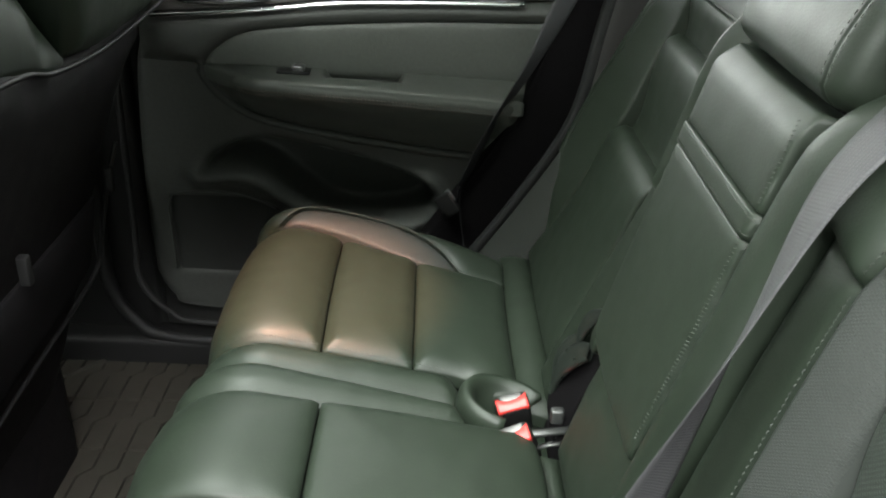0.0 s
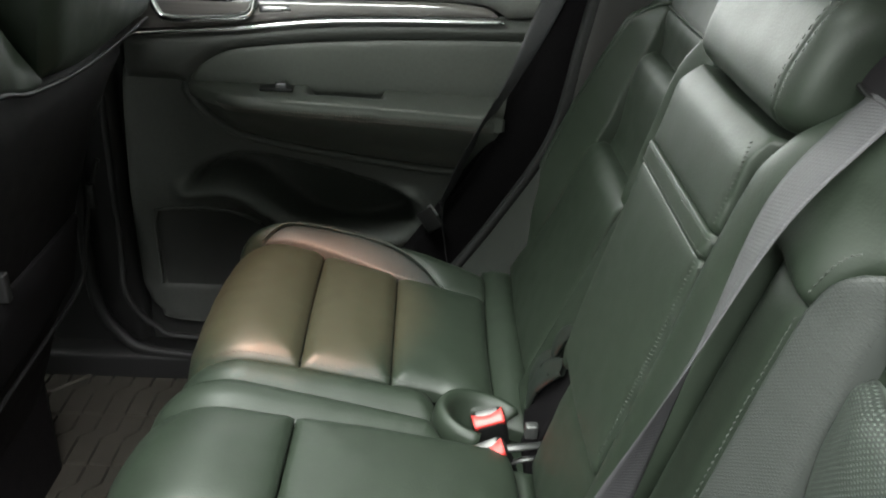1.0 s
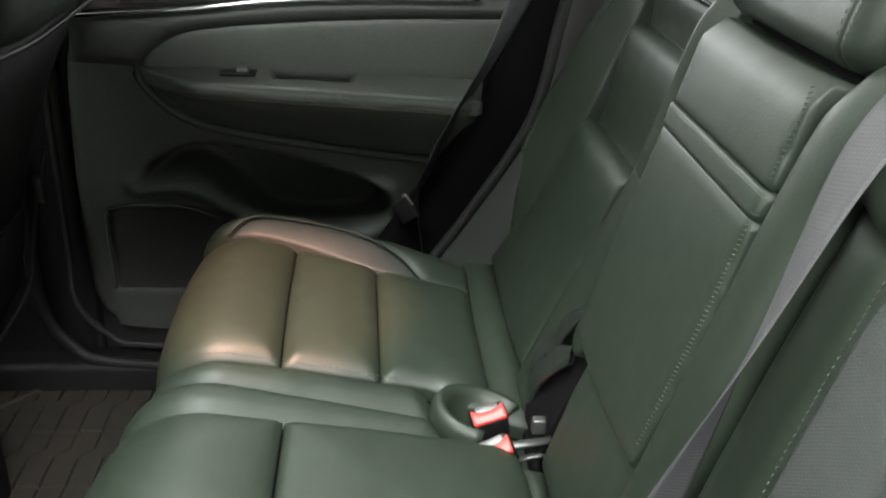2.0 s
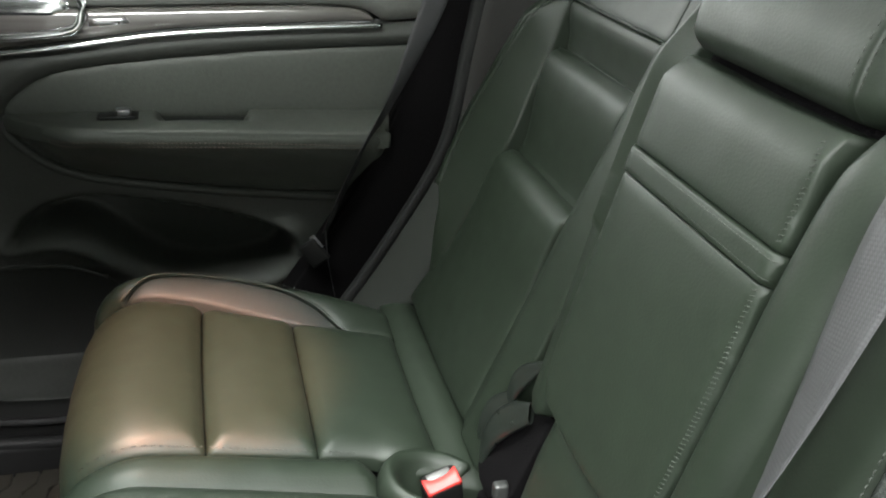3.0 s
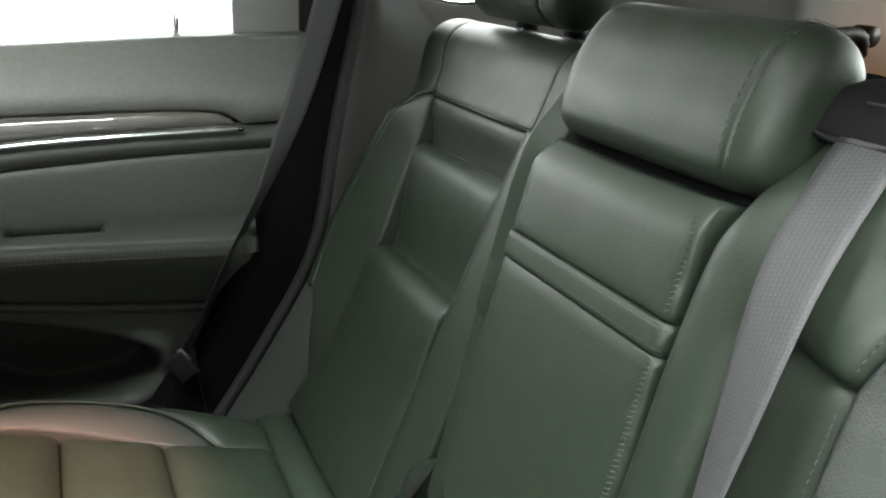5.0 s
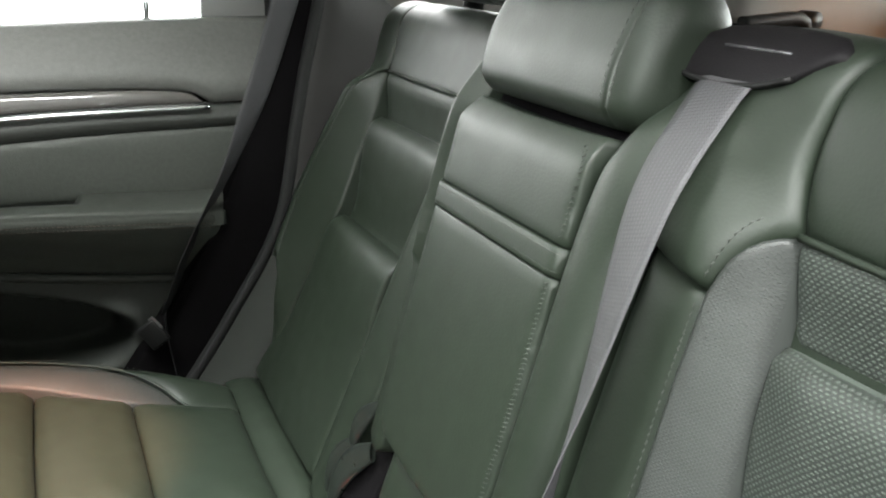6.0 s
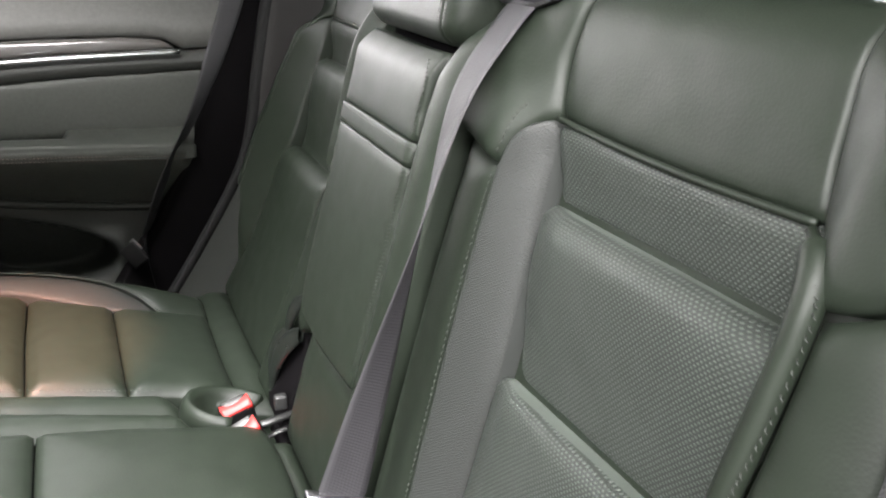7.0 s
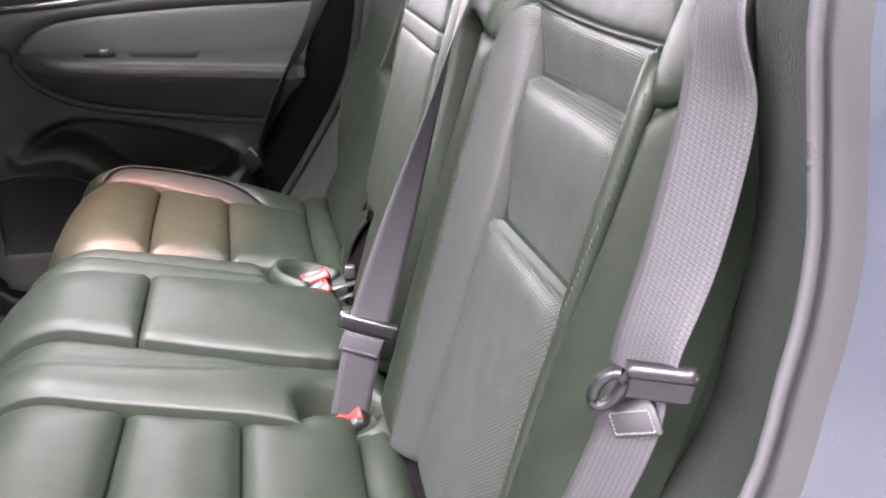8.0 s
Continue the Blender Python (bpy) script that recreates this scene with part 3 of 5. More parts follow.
panel("armrest_strap", [[(-0.1145, 0.3785), (0.106, 0.3785)], [(0.106, 0.3785), (0.1065, 0.401)], [(0.1065, 0.401), (-0.1145, 0.401)], [(-0.1145, 0.401), (-0.1145, 0.3785)]], puff=0.0024, edge=0.0025, w0=CW + 0.0015, res=0.008, **o)
panel("armrest_front_panel", [[(-0.110, 0.150), (0.0, 0.145), (0.084, 0.150)], [(0.084, 0.150), (0.098, 0.18), (0.105, 0.28), (0.106, 0.3777)], [(0.106, 0.3777), (-0.1135, 0.3777)], [(-0.1135, 0.3777), (-0.1155, 0.28), (-0.113, 0.18), (-0.110, 0.150)]], puff=0.0026, edge=0.003, dome=0.003, w0=CW - 0.001, **o)
panel("lower_centre_panel", [[(-0.112, -0.02), (0.092, -0.02)], [(0.092, -0.02), (0.094, 0.08), (0.086, 0.146)], [(0.086, 0.146), (0.0, 0.141), (-0.114, 0.146)], [(-0.114, 0.146), (-0.116, 0.08), (-0.112, -0.02)]], NEAR, LEATHER, near_back, puff=0.014, edge=0.020, w0=CW - 0.026, depth=0.05)
for q in ([(-0.104, 0.478), (-0.1075, 0.45), (-0.1075, 0.405)], [(-0.1075, 0.375), (-0.1095, 0.28), (-0.107, 0.17)]):
    stitches("stitching", q, ARM, CW + 0.0027, THREAD_PALE, near_back, pitch=0.0036, length=0.0042, rad=0.00045, slant=1.2)
for q in ([(-0.113, 0.383), (0.102, 0.383)], [(-0.113, 0.3965), (0.102, 0.3965)]):
    stitches("stitching", q, ARM, CW + 0.0041, THREAD, near_back, pitch=0.004, length=0.003, rad=0.0003)
# low centre headrest: a thick pad that caps the centre of the back
centre_head = thing("centre_headrest", "low padded leather centre headrest lying over the backrest top", "headrest")
HEADM = recline(0.245, 0.36, 15.0, 9, 1)
# its section as (w, v): a tall front leaning back, a rounded crown, a lower back
HEAD_RING = spline([(0.050, 0.505), (0.0525, 0.525), (0.051, 0.548), (0.043, 0.582), (0.026, 0.602), (0.002, 0.607), (-0.020, 0.598), (-0.034, 0.570), (-0.038, 0.530), (-0.030, 0.505), (0.000, 0.494), (0.036, 0.494), (0.050, 0.505)], 0.006)[:-1]
HEAD_SEAM = -0.1115


def head_point(u, w, v):
    """The section at u, drawn in towards its middle at both rounded ends, with a crease along the seam."""
    near = max(0.0, (-0.104 - u) / 0.034)
    far = max(0.0, (u - 0.072) / 0.023)
    q = min(1.0, max(near, far))
    sc = (1 - q ** 2.3) ** (1 / 2.3)
    k = 0.42 + 0.58 * sc - 0.020 * math.exp(-((u - HEAD_SEAM) / 0.0018) ** 2)
    fold = 0.0012 * noise.noise((u * 22, v * 30, 4.0))
    return HEADM(u, 0.545 + (v - 0.545) * k, 0.006 + (w - 0.006 + fold) * k)


stations = [0.095 - 0.023 * (k / 9) ** 2 for k in range(10)] + [0.066 - 0.01 * k for k in range(17)] + [-0.104 - 0.0011 * k for k in range(14)] + [-0.120 - 0.018 * (1 - (1 - k / 10) ** 2) for k in range(11)]
part("pad", lofted([[head_point(u, w, v) for w, v in HEAD_RING] for u in stations]), LEATHER, centre_head)
for d in (-0.0045, 0.0045):
    bm = bmesh.new()
    for a, b in zip(HEAD_RING[1:22], HEAD_RING[2:23]):
        p, q = (Vector(head_point(HEAD_SEAM + d, 0.006 + (x[0] - 0.006) * 1.022, 0.545 + (x[1] - 0.545) * 1.022)) for x in (a, b))
        tube([p.lerp(q, 0.15), p.lerp(q, 0.75)], 0.00038, 5, bm=bm)
    part("stitching", bm, THREAD, centre_head)


def headrest(mp, uc, lift, label, w=0.142):
    """A rounded block headrest on two posts."""
    hr = thing("headrest", label, "headrest", "outer headrests")
    prof = [(-0.045, 0.00), (-0.050, 0.04), (-0.042, 0.10), (-0.020, 0.135), (0.012, 0.130), (0.026, 0.09), (0.028, 0.03), (0.014, -0.012), (-0.020, -0.018)]
    ring = spline(prof + [prof[0]], 0.012)[:-1]
    def section(s0, s1, name):
        rings = []
        for k in range(15):
            s = s0 + (s1 - s0) * k / 14
            q = abs(s)
            sc = max(0.02, 1 - max(0, (q - 0.74) / 0.262) ** 3.0) ** (1 / 3)
            rings.append([mp(uc + s * w, 0.60 + lift + 0.055 + (b - 0.055) * (0.30 + 0.70 * sc), -a * (0.12 + 0.88 * sc) - 0.026) for a, b in ring])
        return part(name, lofted(rings), LEATHER, hr)
    section(-1.0, -0.61, "side_panel")
    section(-0.60, 1.0, "pad")
    for d in (-0.004, 0.004):
        pts = [mp(uc - (0.605 - d) * w, 0.60 + lift + b, -a * 1.01 - 0.029) for a, b in ring[:14]]
        bm = bmesh.new()
        for p, q in zip(pts[::1], pts[1::1]):
            tube([p, tuple((np.array(p) * 0.4 + np.array(q) * 0.6))], 0.0007, 5, bm=bm)
        part("stitching", bm, THREAD, hr)
    for k in (-0.055, 0.055):
        part("post", tube([mp(uc + k, 0.50, -0.045), mp(uc + k, 0.62 + lift, -0.045)], 0.006, 10), CHROME, hr)
        part("collar", tube([mp(uc + k, 0.585, -0.045), mp(uc + k, 0.603, -0.045)], 0.014, 12), PLASTIC, hr)
    return hr


FARH = recline(0.353, 0.326, 10.0, 9, 1)
NEARH = recline(0.245, 0.36, 15.0, 9, 1)
headrest(FARH, 0.397, 0.010, "dark leather headrest on steel posts above the reclined backrest", 0.121)
headrest(NEARH, -0.39, 0.018, "dark leather headrest on steel posts above the upright backrest")

# ---- seat cushions ----
FC = cushion(0.372, 12.0, -0.135, 0.065)
BOTTOM = -0.44


def cushion_set(seat, mirror):
    """Top panels of an outer seat cushion, drawn for u > 0."""
    o = dict(mapper=FC, parent=seat, mirror=mirror)
    b = BOTTOM
    d = 0.014 if mirror else 0.0
    panel("front_panel", [[(0.218, b), (0.535, b)], [(0.535, b), (0.530, -0.2), (0.522, -0.084 + d)], [(0.522, -0.084 + d), (0.37, -0.084 + d), (0.222, -0.080 + d)], [(0.222, -0.080 + d), (0.214, -0.2), (0.218, b)]], material=LEATHER, puff=0.012, edge=0.014, dome=0.016, **o)
    panel("middle_panel", [[(0.223, -0.076 + d), (0.37, -0.080 + d), (0.521, -0.080 + d)], [(0.521, -0.080 + d), (0.512, -0.02), (0.505, 0.037 + d)], [(0.505, 0.037 + d), (0.37, 0.039 + d), (0.226, 0.041 + d)], [(0.226, 0.041 + d), (0.224, -0.02), (0.223, -0.076 + d)]], material=LEATHER, puff=0.012, edge=0.014, dome=0.014, **o)
    panel("rear_panel", [[(0.226, 0.045 + d), (0.37, 0.043 + d), (0.504, 0.041 + d)], [(0.504, 0.041 + d), (0.500, 0.10), (0.492, 0.180)], [(0.492, 0.180), (0.34, 0.180), (0.20, 0.185)], [(0.20, 0.185), (0.205, 0.13), (0.226, 0.11), (0.226, 0.045 + d)]], material=LEATHER, puff=0.012, edge=0.014, dome=0.010, **o)
    e = 0.0 if mirror else 0.010
    panel("rear_roll", [[(0.19, 0.190), (0.34, 0.184), (0.60, 0.184)], [(0.60, 0.184), (0.605, 0.228 + e)], [(0.605, 0.228 + e), (0.36, 0.232 + e), (0.18, 0.236 + e)], [(0.18, 0.236 + e), (0.19, 0.190)]], material=LEATHER, puff=0.020, edge=0.020, w0=-0.004, **o)
    def rise(u, s):
        k = smooth(0.500, 0.565, np.abs(u)) * smooth(0.24, 0.02, s) * smooth(-0.30, -0.15, s)
        return 0.026 * k
    panel("bolster_insert", [[(0.530, -0.175), (0.527, -0.08), (0.510, 0.037), (0.500, 0.108)], [(0.500, 0.108), (0.532, 0.075), (0.556, 0.01), (0.565, -0.07), (0.556, -0.14), (0.530, -0.175)]], material=FINE, puff=0.004, edge=0.005, field=rise, wrinkle=0.0004, **o)
    part("piping", tube([FC((-1 if mirror else 1) * u, q, 0.006 + float(rise(u, q))) for u, q in spline([(0.532, -0.178), (0.558, -0.142), (0.567, -0.07), (0.558, 0.011), (0.534, 0.076), (0.499, 0.111)])], 0.0024, 6), LEATHER, seat)
    panel("bolster", [[(0.538, b), (0.535, -0.21), (0.532, -0.180)], [(0.532, -0.180), (0.558, -0.144), (0.568, -0.07), (0.559, 0.012), (0.535, 0.078), (0.498, 0.114)], [(0.498, 0.114), (0.490, 0.182)], [(0.490, 0.182), (0.60, 0.182)], [(0.60, 0.182), (0.635, 0.10), (0.640, -0.1), (0.630, b)], [(0.630, b), (0.538, b)]], material=LEATHER, puff=0.008, edge=0.010, dome=0.003, depth=0.05, field=lambda u, s: rise(u, s) - 0.080 * smooth(0.545, 0.655, np.abs(u)), **o)
    if not mirror:
        panel("inner_border", [[(0.153, b), (0.214, b)], [(0.214, b), (0.210, -0.2), (0.218, -0.08), (0.222, 0.09)], [(0.222, 0.09), (0.19, 0.105), (0.160, 0.100)], [(0.160, 0.100), (0.152, -0.1), (0.153, b)]], material=LEATHER, puff=0.020, edge=0.024, dome=0.004, w0=-0.002, **o)
    if not mirror:
        stitches("stitching", [(0.209, -0.20), (0.214, -0.08), (0.217, 0.085)], FC, 0.0165, THREAD, seat)
    stitches("stitching", [(0.562, -0.14), (0.573, -0.07), (0.564, 0.012), (0.541, 0.078)], FC, 0.034, THREAD, seat, mirror=mirror)


def cushion_core(seat, u0, u1, rear):
    return panel("cushion", [[(u0, BOTTOM), (u1, BOTTOM)], [(u1, BOTTOM), (u1, rear)], [(u1, rear), (u0, rear)], [(u0, rear), (u0, BOTTOM)]], FC, PLASTIC, seat, puff=0.004, edge=0.02, w0=-0.012, depth=0.05, res=0.03)


far_cushion = cushion_core(far_seat, 0.155, 0.63, 0.10)
cushion_set(far_cushion, False)
near_cushion = cushion_core(near_seat, -0.63, 0.140, 0.10)
cushion_set(near_cushion, True)
o = dict(mapper=FC, parent=near_cushion, material=LEATHER)
panel("centre_border", [[(0.086, BOTTOM), (0.148, BOTTOM)], [(0.148, BOTTOM), (0.149, -0.1), (0.146, 0.095)], [(0.146, 0.095), (0.105, 0.112)], [(0.105, 0.112), (0.094, 0.0), (0.084, -0.2), (0.086, BOTTOM)]], puff=0.018, edge=0.022, dome=0.002, w0=0.014, depth=0.03, **o)
def well_field(u, q):
    crease = np.interp(q, (-0.35, -0.10, 0.02, 0.12), (-0.150, -0.150, -0.135, -0.112))
    fold = -0.004 * np.exp(-((u - crease) / 0.006) ** 2) * smooth(0.13, 0.08, q) + 0.006 * smooth(0.0, -0.03, u - crease) * smooth(0.16, 0.05, q)
    well = -0.052 * smooth(1.25, 0.45, np.hypot((u + 0.196) / 0.040, (q - 0.165) / 0.050))
    return fold + well
panel("inner_border", [[(-0.214, BOTTOM), (-0.086, BOTTOM)], [(-0.086, BOTTOM), (-0.084, -0.2), (-0.094, 0.0), (-0.105, 0.112), (-0.104, 0.232)], [(-0.104, 0.232), (-0.16, 0.238), (-0.250, 0.232)], [(-0.250, 0.232), (-0.236, 0.18), (-0.224, 0.10), (-0.218, -0.08), (-0.210, -0.2), (-0.214, BOTTOM)]], puff=0.012, edge=0.018, dome=0.006, w0=0.008, depth=0.03, res=0.007, field=well_field, **o)
panel("centre_front_panel", [[(-0.082, BOTTOM), (0.082, BOTTOM)], [(0.082, BOTTOM), (0.080, -0.2), (0.088, -0.068)], [(0.088, -0.068), (-0.088, -0.068)], [(-0.088, -0.068), (-0.080, -0.2), (-0.082, BOTTOM)]], puff=0.008, edge=0.009, dome=0.014, w0=0.024, depth=0.03, **o)
panel("centre_rear_panel", [[(-0.089, -0.064), (0.089, -0.064)], [(0.089, -0.064), (0.098, 0.03), (0.103, 0.14)], [(0.103, 0.14), (0.085, 0.19), (-0.085, 0.19), (-0.103, 0.14)], [(-0.103, 0.14), (-0.098, 0.03), (-0.089, -0.064)]], puff=0.008, edge=0.009, dome=0.012, w0=0.024, depth=0.03, **o)
panel("centre_roll", [[(-0.10, 0.194), (0.10, 0.194)], [(0.10, 0.194), (0.10, 0.232)], [(0.10, 0.232), (-0.10, 0.232)], [(-0.10, 0.232), (-0.10, 0.194)]], puff=0.018, edge=0.018, **o)


# ---- buckles in their pockets ----
def toward(at, axis, across):
    """A pose at a point, its z along axis and its y as near to across as can be."""
    z = Vector(axis).normalized()
    y = (Vector(across) - z * Vector(across).dot(z)).normalized()
    x = y.cross(z)
    m = Matrix((x, y, z)).transposed().to_4x4()
    m.translation = at
    return m @ Matrix.Scale(0.96, 4)


def buckle(m, label, plate_low=False):
    """A belt buckle: stalk, tapering housing, grey slot plate and a red button that cups it; its mouth points up its own z."""
    bk = thing("seat_belt_buckle", label, "buckle", "seat belt buckles")
    g = -1 if plate_low else 1
    rings = []
    for z, sx, sy in ((-0.070, 0.75, 0.80), (-0.062, 0.86, 0.90), (-0.030, 0.98, 0.98), (-0.008, 1.0, 1.0), (-0.003, 0.96, 0.97), (-0.001, 0.88, 0.92)):
        rings.append([m @ Vector((0.0150 * sx * math.copysign(abs(math.cos(a)) ** 0.45, math.cos(a)), 0.0230 * sy * math.copysign(abs(math.sin(a)) ** 0.45, math.sin(a)), z)) for a in (2 * math.pi * k / 24 for k in range(24))])
    part("housing", lofted(rings), PLASTIC, bk)
    arc = []
    for k in range(13):
        y = -0.0205 + 0.041 * k / 12
        dip = -0.0085 + 0.0080 * (1 - (y / 0.0205) ** 2)
        arc.append([m @ Vector((g * x, y, z)) for x, z in ((dip, -0.004), (dip, 0.0022), (dip + 0.0015, 0.0034), (0.0118, 0.0030), (0.0134, 0.0010), (0.0136, -0.006))])
    part("button", lofted(arc), RED, bk, "bright red press button")
    part("slot_plate", block((min(-0.0118 * g, -0.0012 * g), -0.0150, -0.004), (max(-0.0118 * g, -0.0012 * g), 0.0150, 0.0018), 0.0016, 2, m), PALE, bk)
    part("stalk", block((-0.007, -0.013, -0.13), (0.007, 0.013, -0.060), 0.003, 2, m), PLASTIC, bk)
    return bk


def buckle_pocket(m, sign):
    """A leather-lined well in the cushion's rear corner with a stitched flap in front."""
    bp = thing("buckle_pocket", "leather-lined buckle well at the rear of the cushion", "pocket", "buckle wells")
    rings = []
    for k in range(25):
        a = radians(262 - 227 * k / 24)
        cx, cy = math.cos(a), math.sin(a)
        top = 0.030 - 0.008 * float(smooth(170, 80, math.degrees(a)))
        ring = []
        for r, z in ((1.26, -0.01), (1.20, top - 0.010), (1.10, top), (0.98, top - 0.001), (0.84, top - 0.010), (0.62, top - 0.032), (0.40, -0.018), (0.40, -0.03)):
            ring.append(m @ Vector((0.162 + 0.052 * cx * r, 0.020 + 0.046 * cy * r, z)))
        rings.append(ring)
    part("flap", lofted(rings), LEATHER, bp)
    part("well_floor", block((0.10, -0.055, -0.05), (0.24, 0.055, -0.024), 0.008, 3, m), LEATHER, bp)
    return bp


TOPM = pose(0, 0, 0.372, 0, 12, 0)
buckle_pocket(TOPM @ pose(0.0, 0.150, 0.0), 1)
buckle(toward((0.168, 0.172, 0.357), (-0.20, -0.32, 0.92), (0.92, 0.10, 0.37)), "seat belt buckle with a red button standing up in its well")
buckle(toward((0.164, 0.098, 0.366), (-0.35, -0.40, 0.84), (0.90, 0.08, 0.42)), "seat belt buckle with a red button lying low in its well")
buckle(toward((0.172, -0.207, 0.340), (-0.55, -0.25, 0.72), (0.92, -0.10, 0.38)), "seat belt buckle with an orange-red button beside the centre seat", True)

# ---- latch between the two backrests ----
STRAP = mat("glossy_dark_strap", (0.008, 0.0095, 0.0082), 0.3, grain=0.1, gscale=420)
HINGE_GREY = mat("grey_hinge_plastic", (0.015, 0.0155, 0.015), 0.4)
latch = thing("backrest_latch", "dark backrest hinge cover with curved straps between the seat sections", "hinge")
# near-black block and panel stand in for the shaded hollow behind the straps
part("cavity_shade", block((0.268, 0.094, 0.270), (0.310, 0.180, 0.455), 0.010, 3), DARK, latch)
panel("hinge_shade", [[(0.176, -0.030), (0.200, -0.016), (0.196, 0.014), (0.188, 0.040), (0.170, 0.075), (0.140, 0.105)], [(0.140, 0.105), (0.112, 0.100)], [(0.112, 0.100), (0.112, -0.030)], [(0.112, -0.030), (0.176, -0.030)]], FAR, DARK, latch, puff=0.004, edge=0.005, w0=0.012, depth=0.03)


def crescent(path, widths, w):
    """A padded dark flap: a bowed strap that thins to both ends, lying on the backrest's plane."""
    pts = [NEAR(u, v, w + 0.008 * math.sin(math.pi * k / (len(path) - 1))) for k, (u, v) in enumerate(path)]
    sides = []
    for k in range(len(path)):
        a, b = path[max(k - 1, 0)], path[min(k + 1, len(path) - 1)]
        d = np.array(b) - np.array(a)
        d /= np.linalg.norm(d)
        p, q = np.array(NEAR(0, 0, 0)), np.array(NEAR(d[1], -d[0], 0.1))
        sides.append(tuple(q - p))
    ribbon("flap", pts, widths, sides, 0.007, STRAP, latch, step=0.004)


crescent([(0.190, -0.012), (0.188, 0.018), (0.176, 0.048), (0.158, 0.076), (0.134, 0.100)], [0.010, 0.024, 0.032, 0.034, 0.022], 0.022)
crescent([(0.214, -0.004), (0.214, 0.026), (0.204, 0.056), (0.186, 0.086)], [0.006, 0.018, 0.024, 0.014], 0.019)
crescent([(0.186, 0.072), (0.180, 0.098), (0.168, 0.124), (0.150, 0.150)], [0.012, 0.022, 0.022, 0.006], 0.018)
part("guide_bar", tube([(0.152, 0.112, 0.350), (0.190, 0.108, 0.361), (0.230, 0.104, 0.371)], 0.0060, 10, flat=0.6), HINGE_GREY, latch)
part("guide_bar", tube([(0.190, 0.104, 0.341), (0.208, 0.103, 0.349), (0.229, 0.102, 0.354)], 0.0042, 10, flat=0.6), HINGE_GREY, latch)
part("hinge_pin", block((0.208, 0.108, 0.374), (0.224, 0.120, 0.394), 0.004, 3), HINGE_GREY, latch)

# ---- far rear door ----
def door_y(z):
    return 0.735 + 0.055 * float(smooth(0.76, 0.87, z)) + 0.03 * float(smooth(0.45, 0.20, z))


def DOOR(x, z, w):
    return (x, door_y(z) - w, z)


GRILLE = mat("speaker_cloth", (0.017, 0.0175, 0.0165), 0.8, spec=0.12, grain=0.8, gscale=600)
door = thing("door_1", "closed rear door with dark soft trim, wood veneer strip and chrome line", "car door", "", "structure")
o = dict(mapper=DOOR, parent=door)
POCKET_EDGE = [(-0.352, 0.412), (-0.33, 0.452), (-0.28, 0.478), (-0.22, 0.484), (-0.10, 0.462), (0.0, 0.432), (0.055, 0.400), (0.06, 0.35), (0.0, 0.315), (-0.12, 0.315), (-0.19, 0.36), (-0.24, 0.405), (-0.29, 0.420), (-0.352, 0.412)]
POCKET = closed([POCKET_EDGE], 0.01)
def pocket_field(x, z):
    q = np.stack([x, z], 1)
    sd = edge_distance(q, POCKET) * np.where(inside(q, POCKET), 1, -1)
    lip = 0.014 * np.exp(-((sd + 0.012) / 0.012) ** 2) * smooth(0.44, 0.41, z)
    sp = smooth(0.0, 0.012, np.minimum.reduce([x + 0.425, 0.370 - z, z - 0.19]))
    return -0.095 * smooth(-0.002, 0.026, sd) + lip - 0.006 * sp * (sd < 0)
panel("lower_panel", [[(-0.470, 0.20), (-0.44, 0.14), (-0.37, 0.11), (0.10, 0.105)], [(0.10, 0.105), (0.26, 0.30), (0.30, 0.60)], [(0.30, 0.60), (0.30, 0.69)], [(0.30, 0.69), (0.0, 0.69), (-0.43, 0.66)], [(-0.43, 0.66), (-0.445, 0.60), (-0.455, 0.45), (-0.470, 0.20)]], material=TRIM, puff=0.010, edge=0.012, depth=0.05, field=pocket_field, res=0.008, **o)
panel("middle_panel", [[(-0.330, 0.615), (-0.311, 0.638), (-0.262, 0.667), (-0.168, 0.682), (0.019, 0.696), (0.295, 0.704)], [(0.295, 0.704), (0.295, 0.738)], [(0.295, 0.738), (0.19, 0.732), (0.048, 0.730), (-0.104, 0.722), (-0.247, 0.705), (-0.43, 0.690)], [(-0.43, 0.690), (-0.433, 0.618)], [(-0.433, 0.618), (-0.330, 0.615)]], material=TRIM, puff=0.020, edge=0.018, w0=0.012, depth=0.03, **o)
panel("insert", [[(-0.322, 0.602), (0.295, 0.594)], [(0.295, 0.594), (0.295, 0.702)], [(0.295, 0.702), (0.019, 0.694), (-0.168, 0.680), (-0.262, 0.665), (-0.311, 0.636), (-0.326, 0.614)], [(-0.326, 0.614), (-0.322, 0.602)]], material=DOORSKIN, puff=0.006, edge=0.012, w0=0.010, depth=0.02, **o)
def arm_low(x):
    return np.interp(x, (-0.33, -0.303, -0.249, -0.153, 0.023, 0.166, 0.25), (0.60, 0.566, 0.528, 0.505, 0.480, 0.466, 0.460))
def arm_out(x, z):
    # the pad overhangs: full at its top, tucked in towards its lower edge
    return 0.058 * smooth(0.0, 0.80, (z - arm_low(x)) / (0.600 - arm_low(x) + 0.012)) * smooth(-0.340, -0.23, x) * smooth(0.236, 0.18, x)
panel("armrest", [[(-0.330, 0.606), (-0.303, 0.566), (-0.249, 0.528), (-0.153, 0.505), (0.023, 0.480), (0.150, 0.468), (0.222, 0.461)], [(0.222, 0.461), (0.230, 0.52), (0.222, 0.583)], [(0.222, 0.583), (0.15, 0.588), (0.022, 0.595), (-0.165, 0.603), (-0.30, 0.609)], [(-0.30, 0.609), (-0.330, 0.606)]], material=DOORSKIN, puff=0.012, edge=0.012, w0=0.006, depth=0.03, field=arm_out, res=0.008, **o)
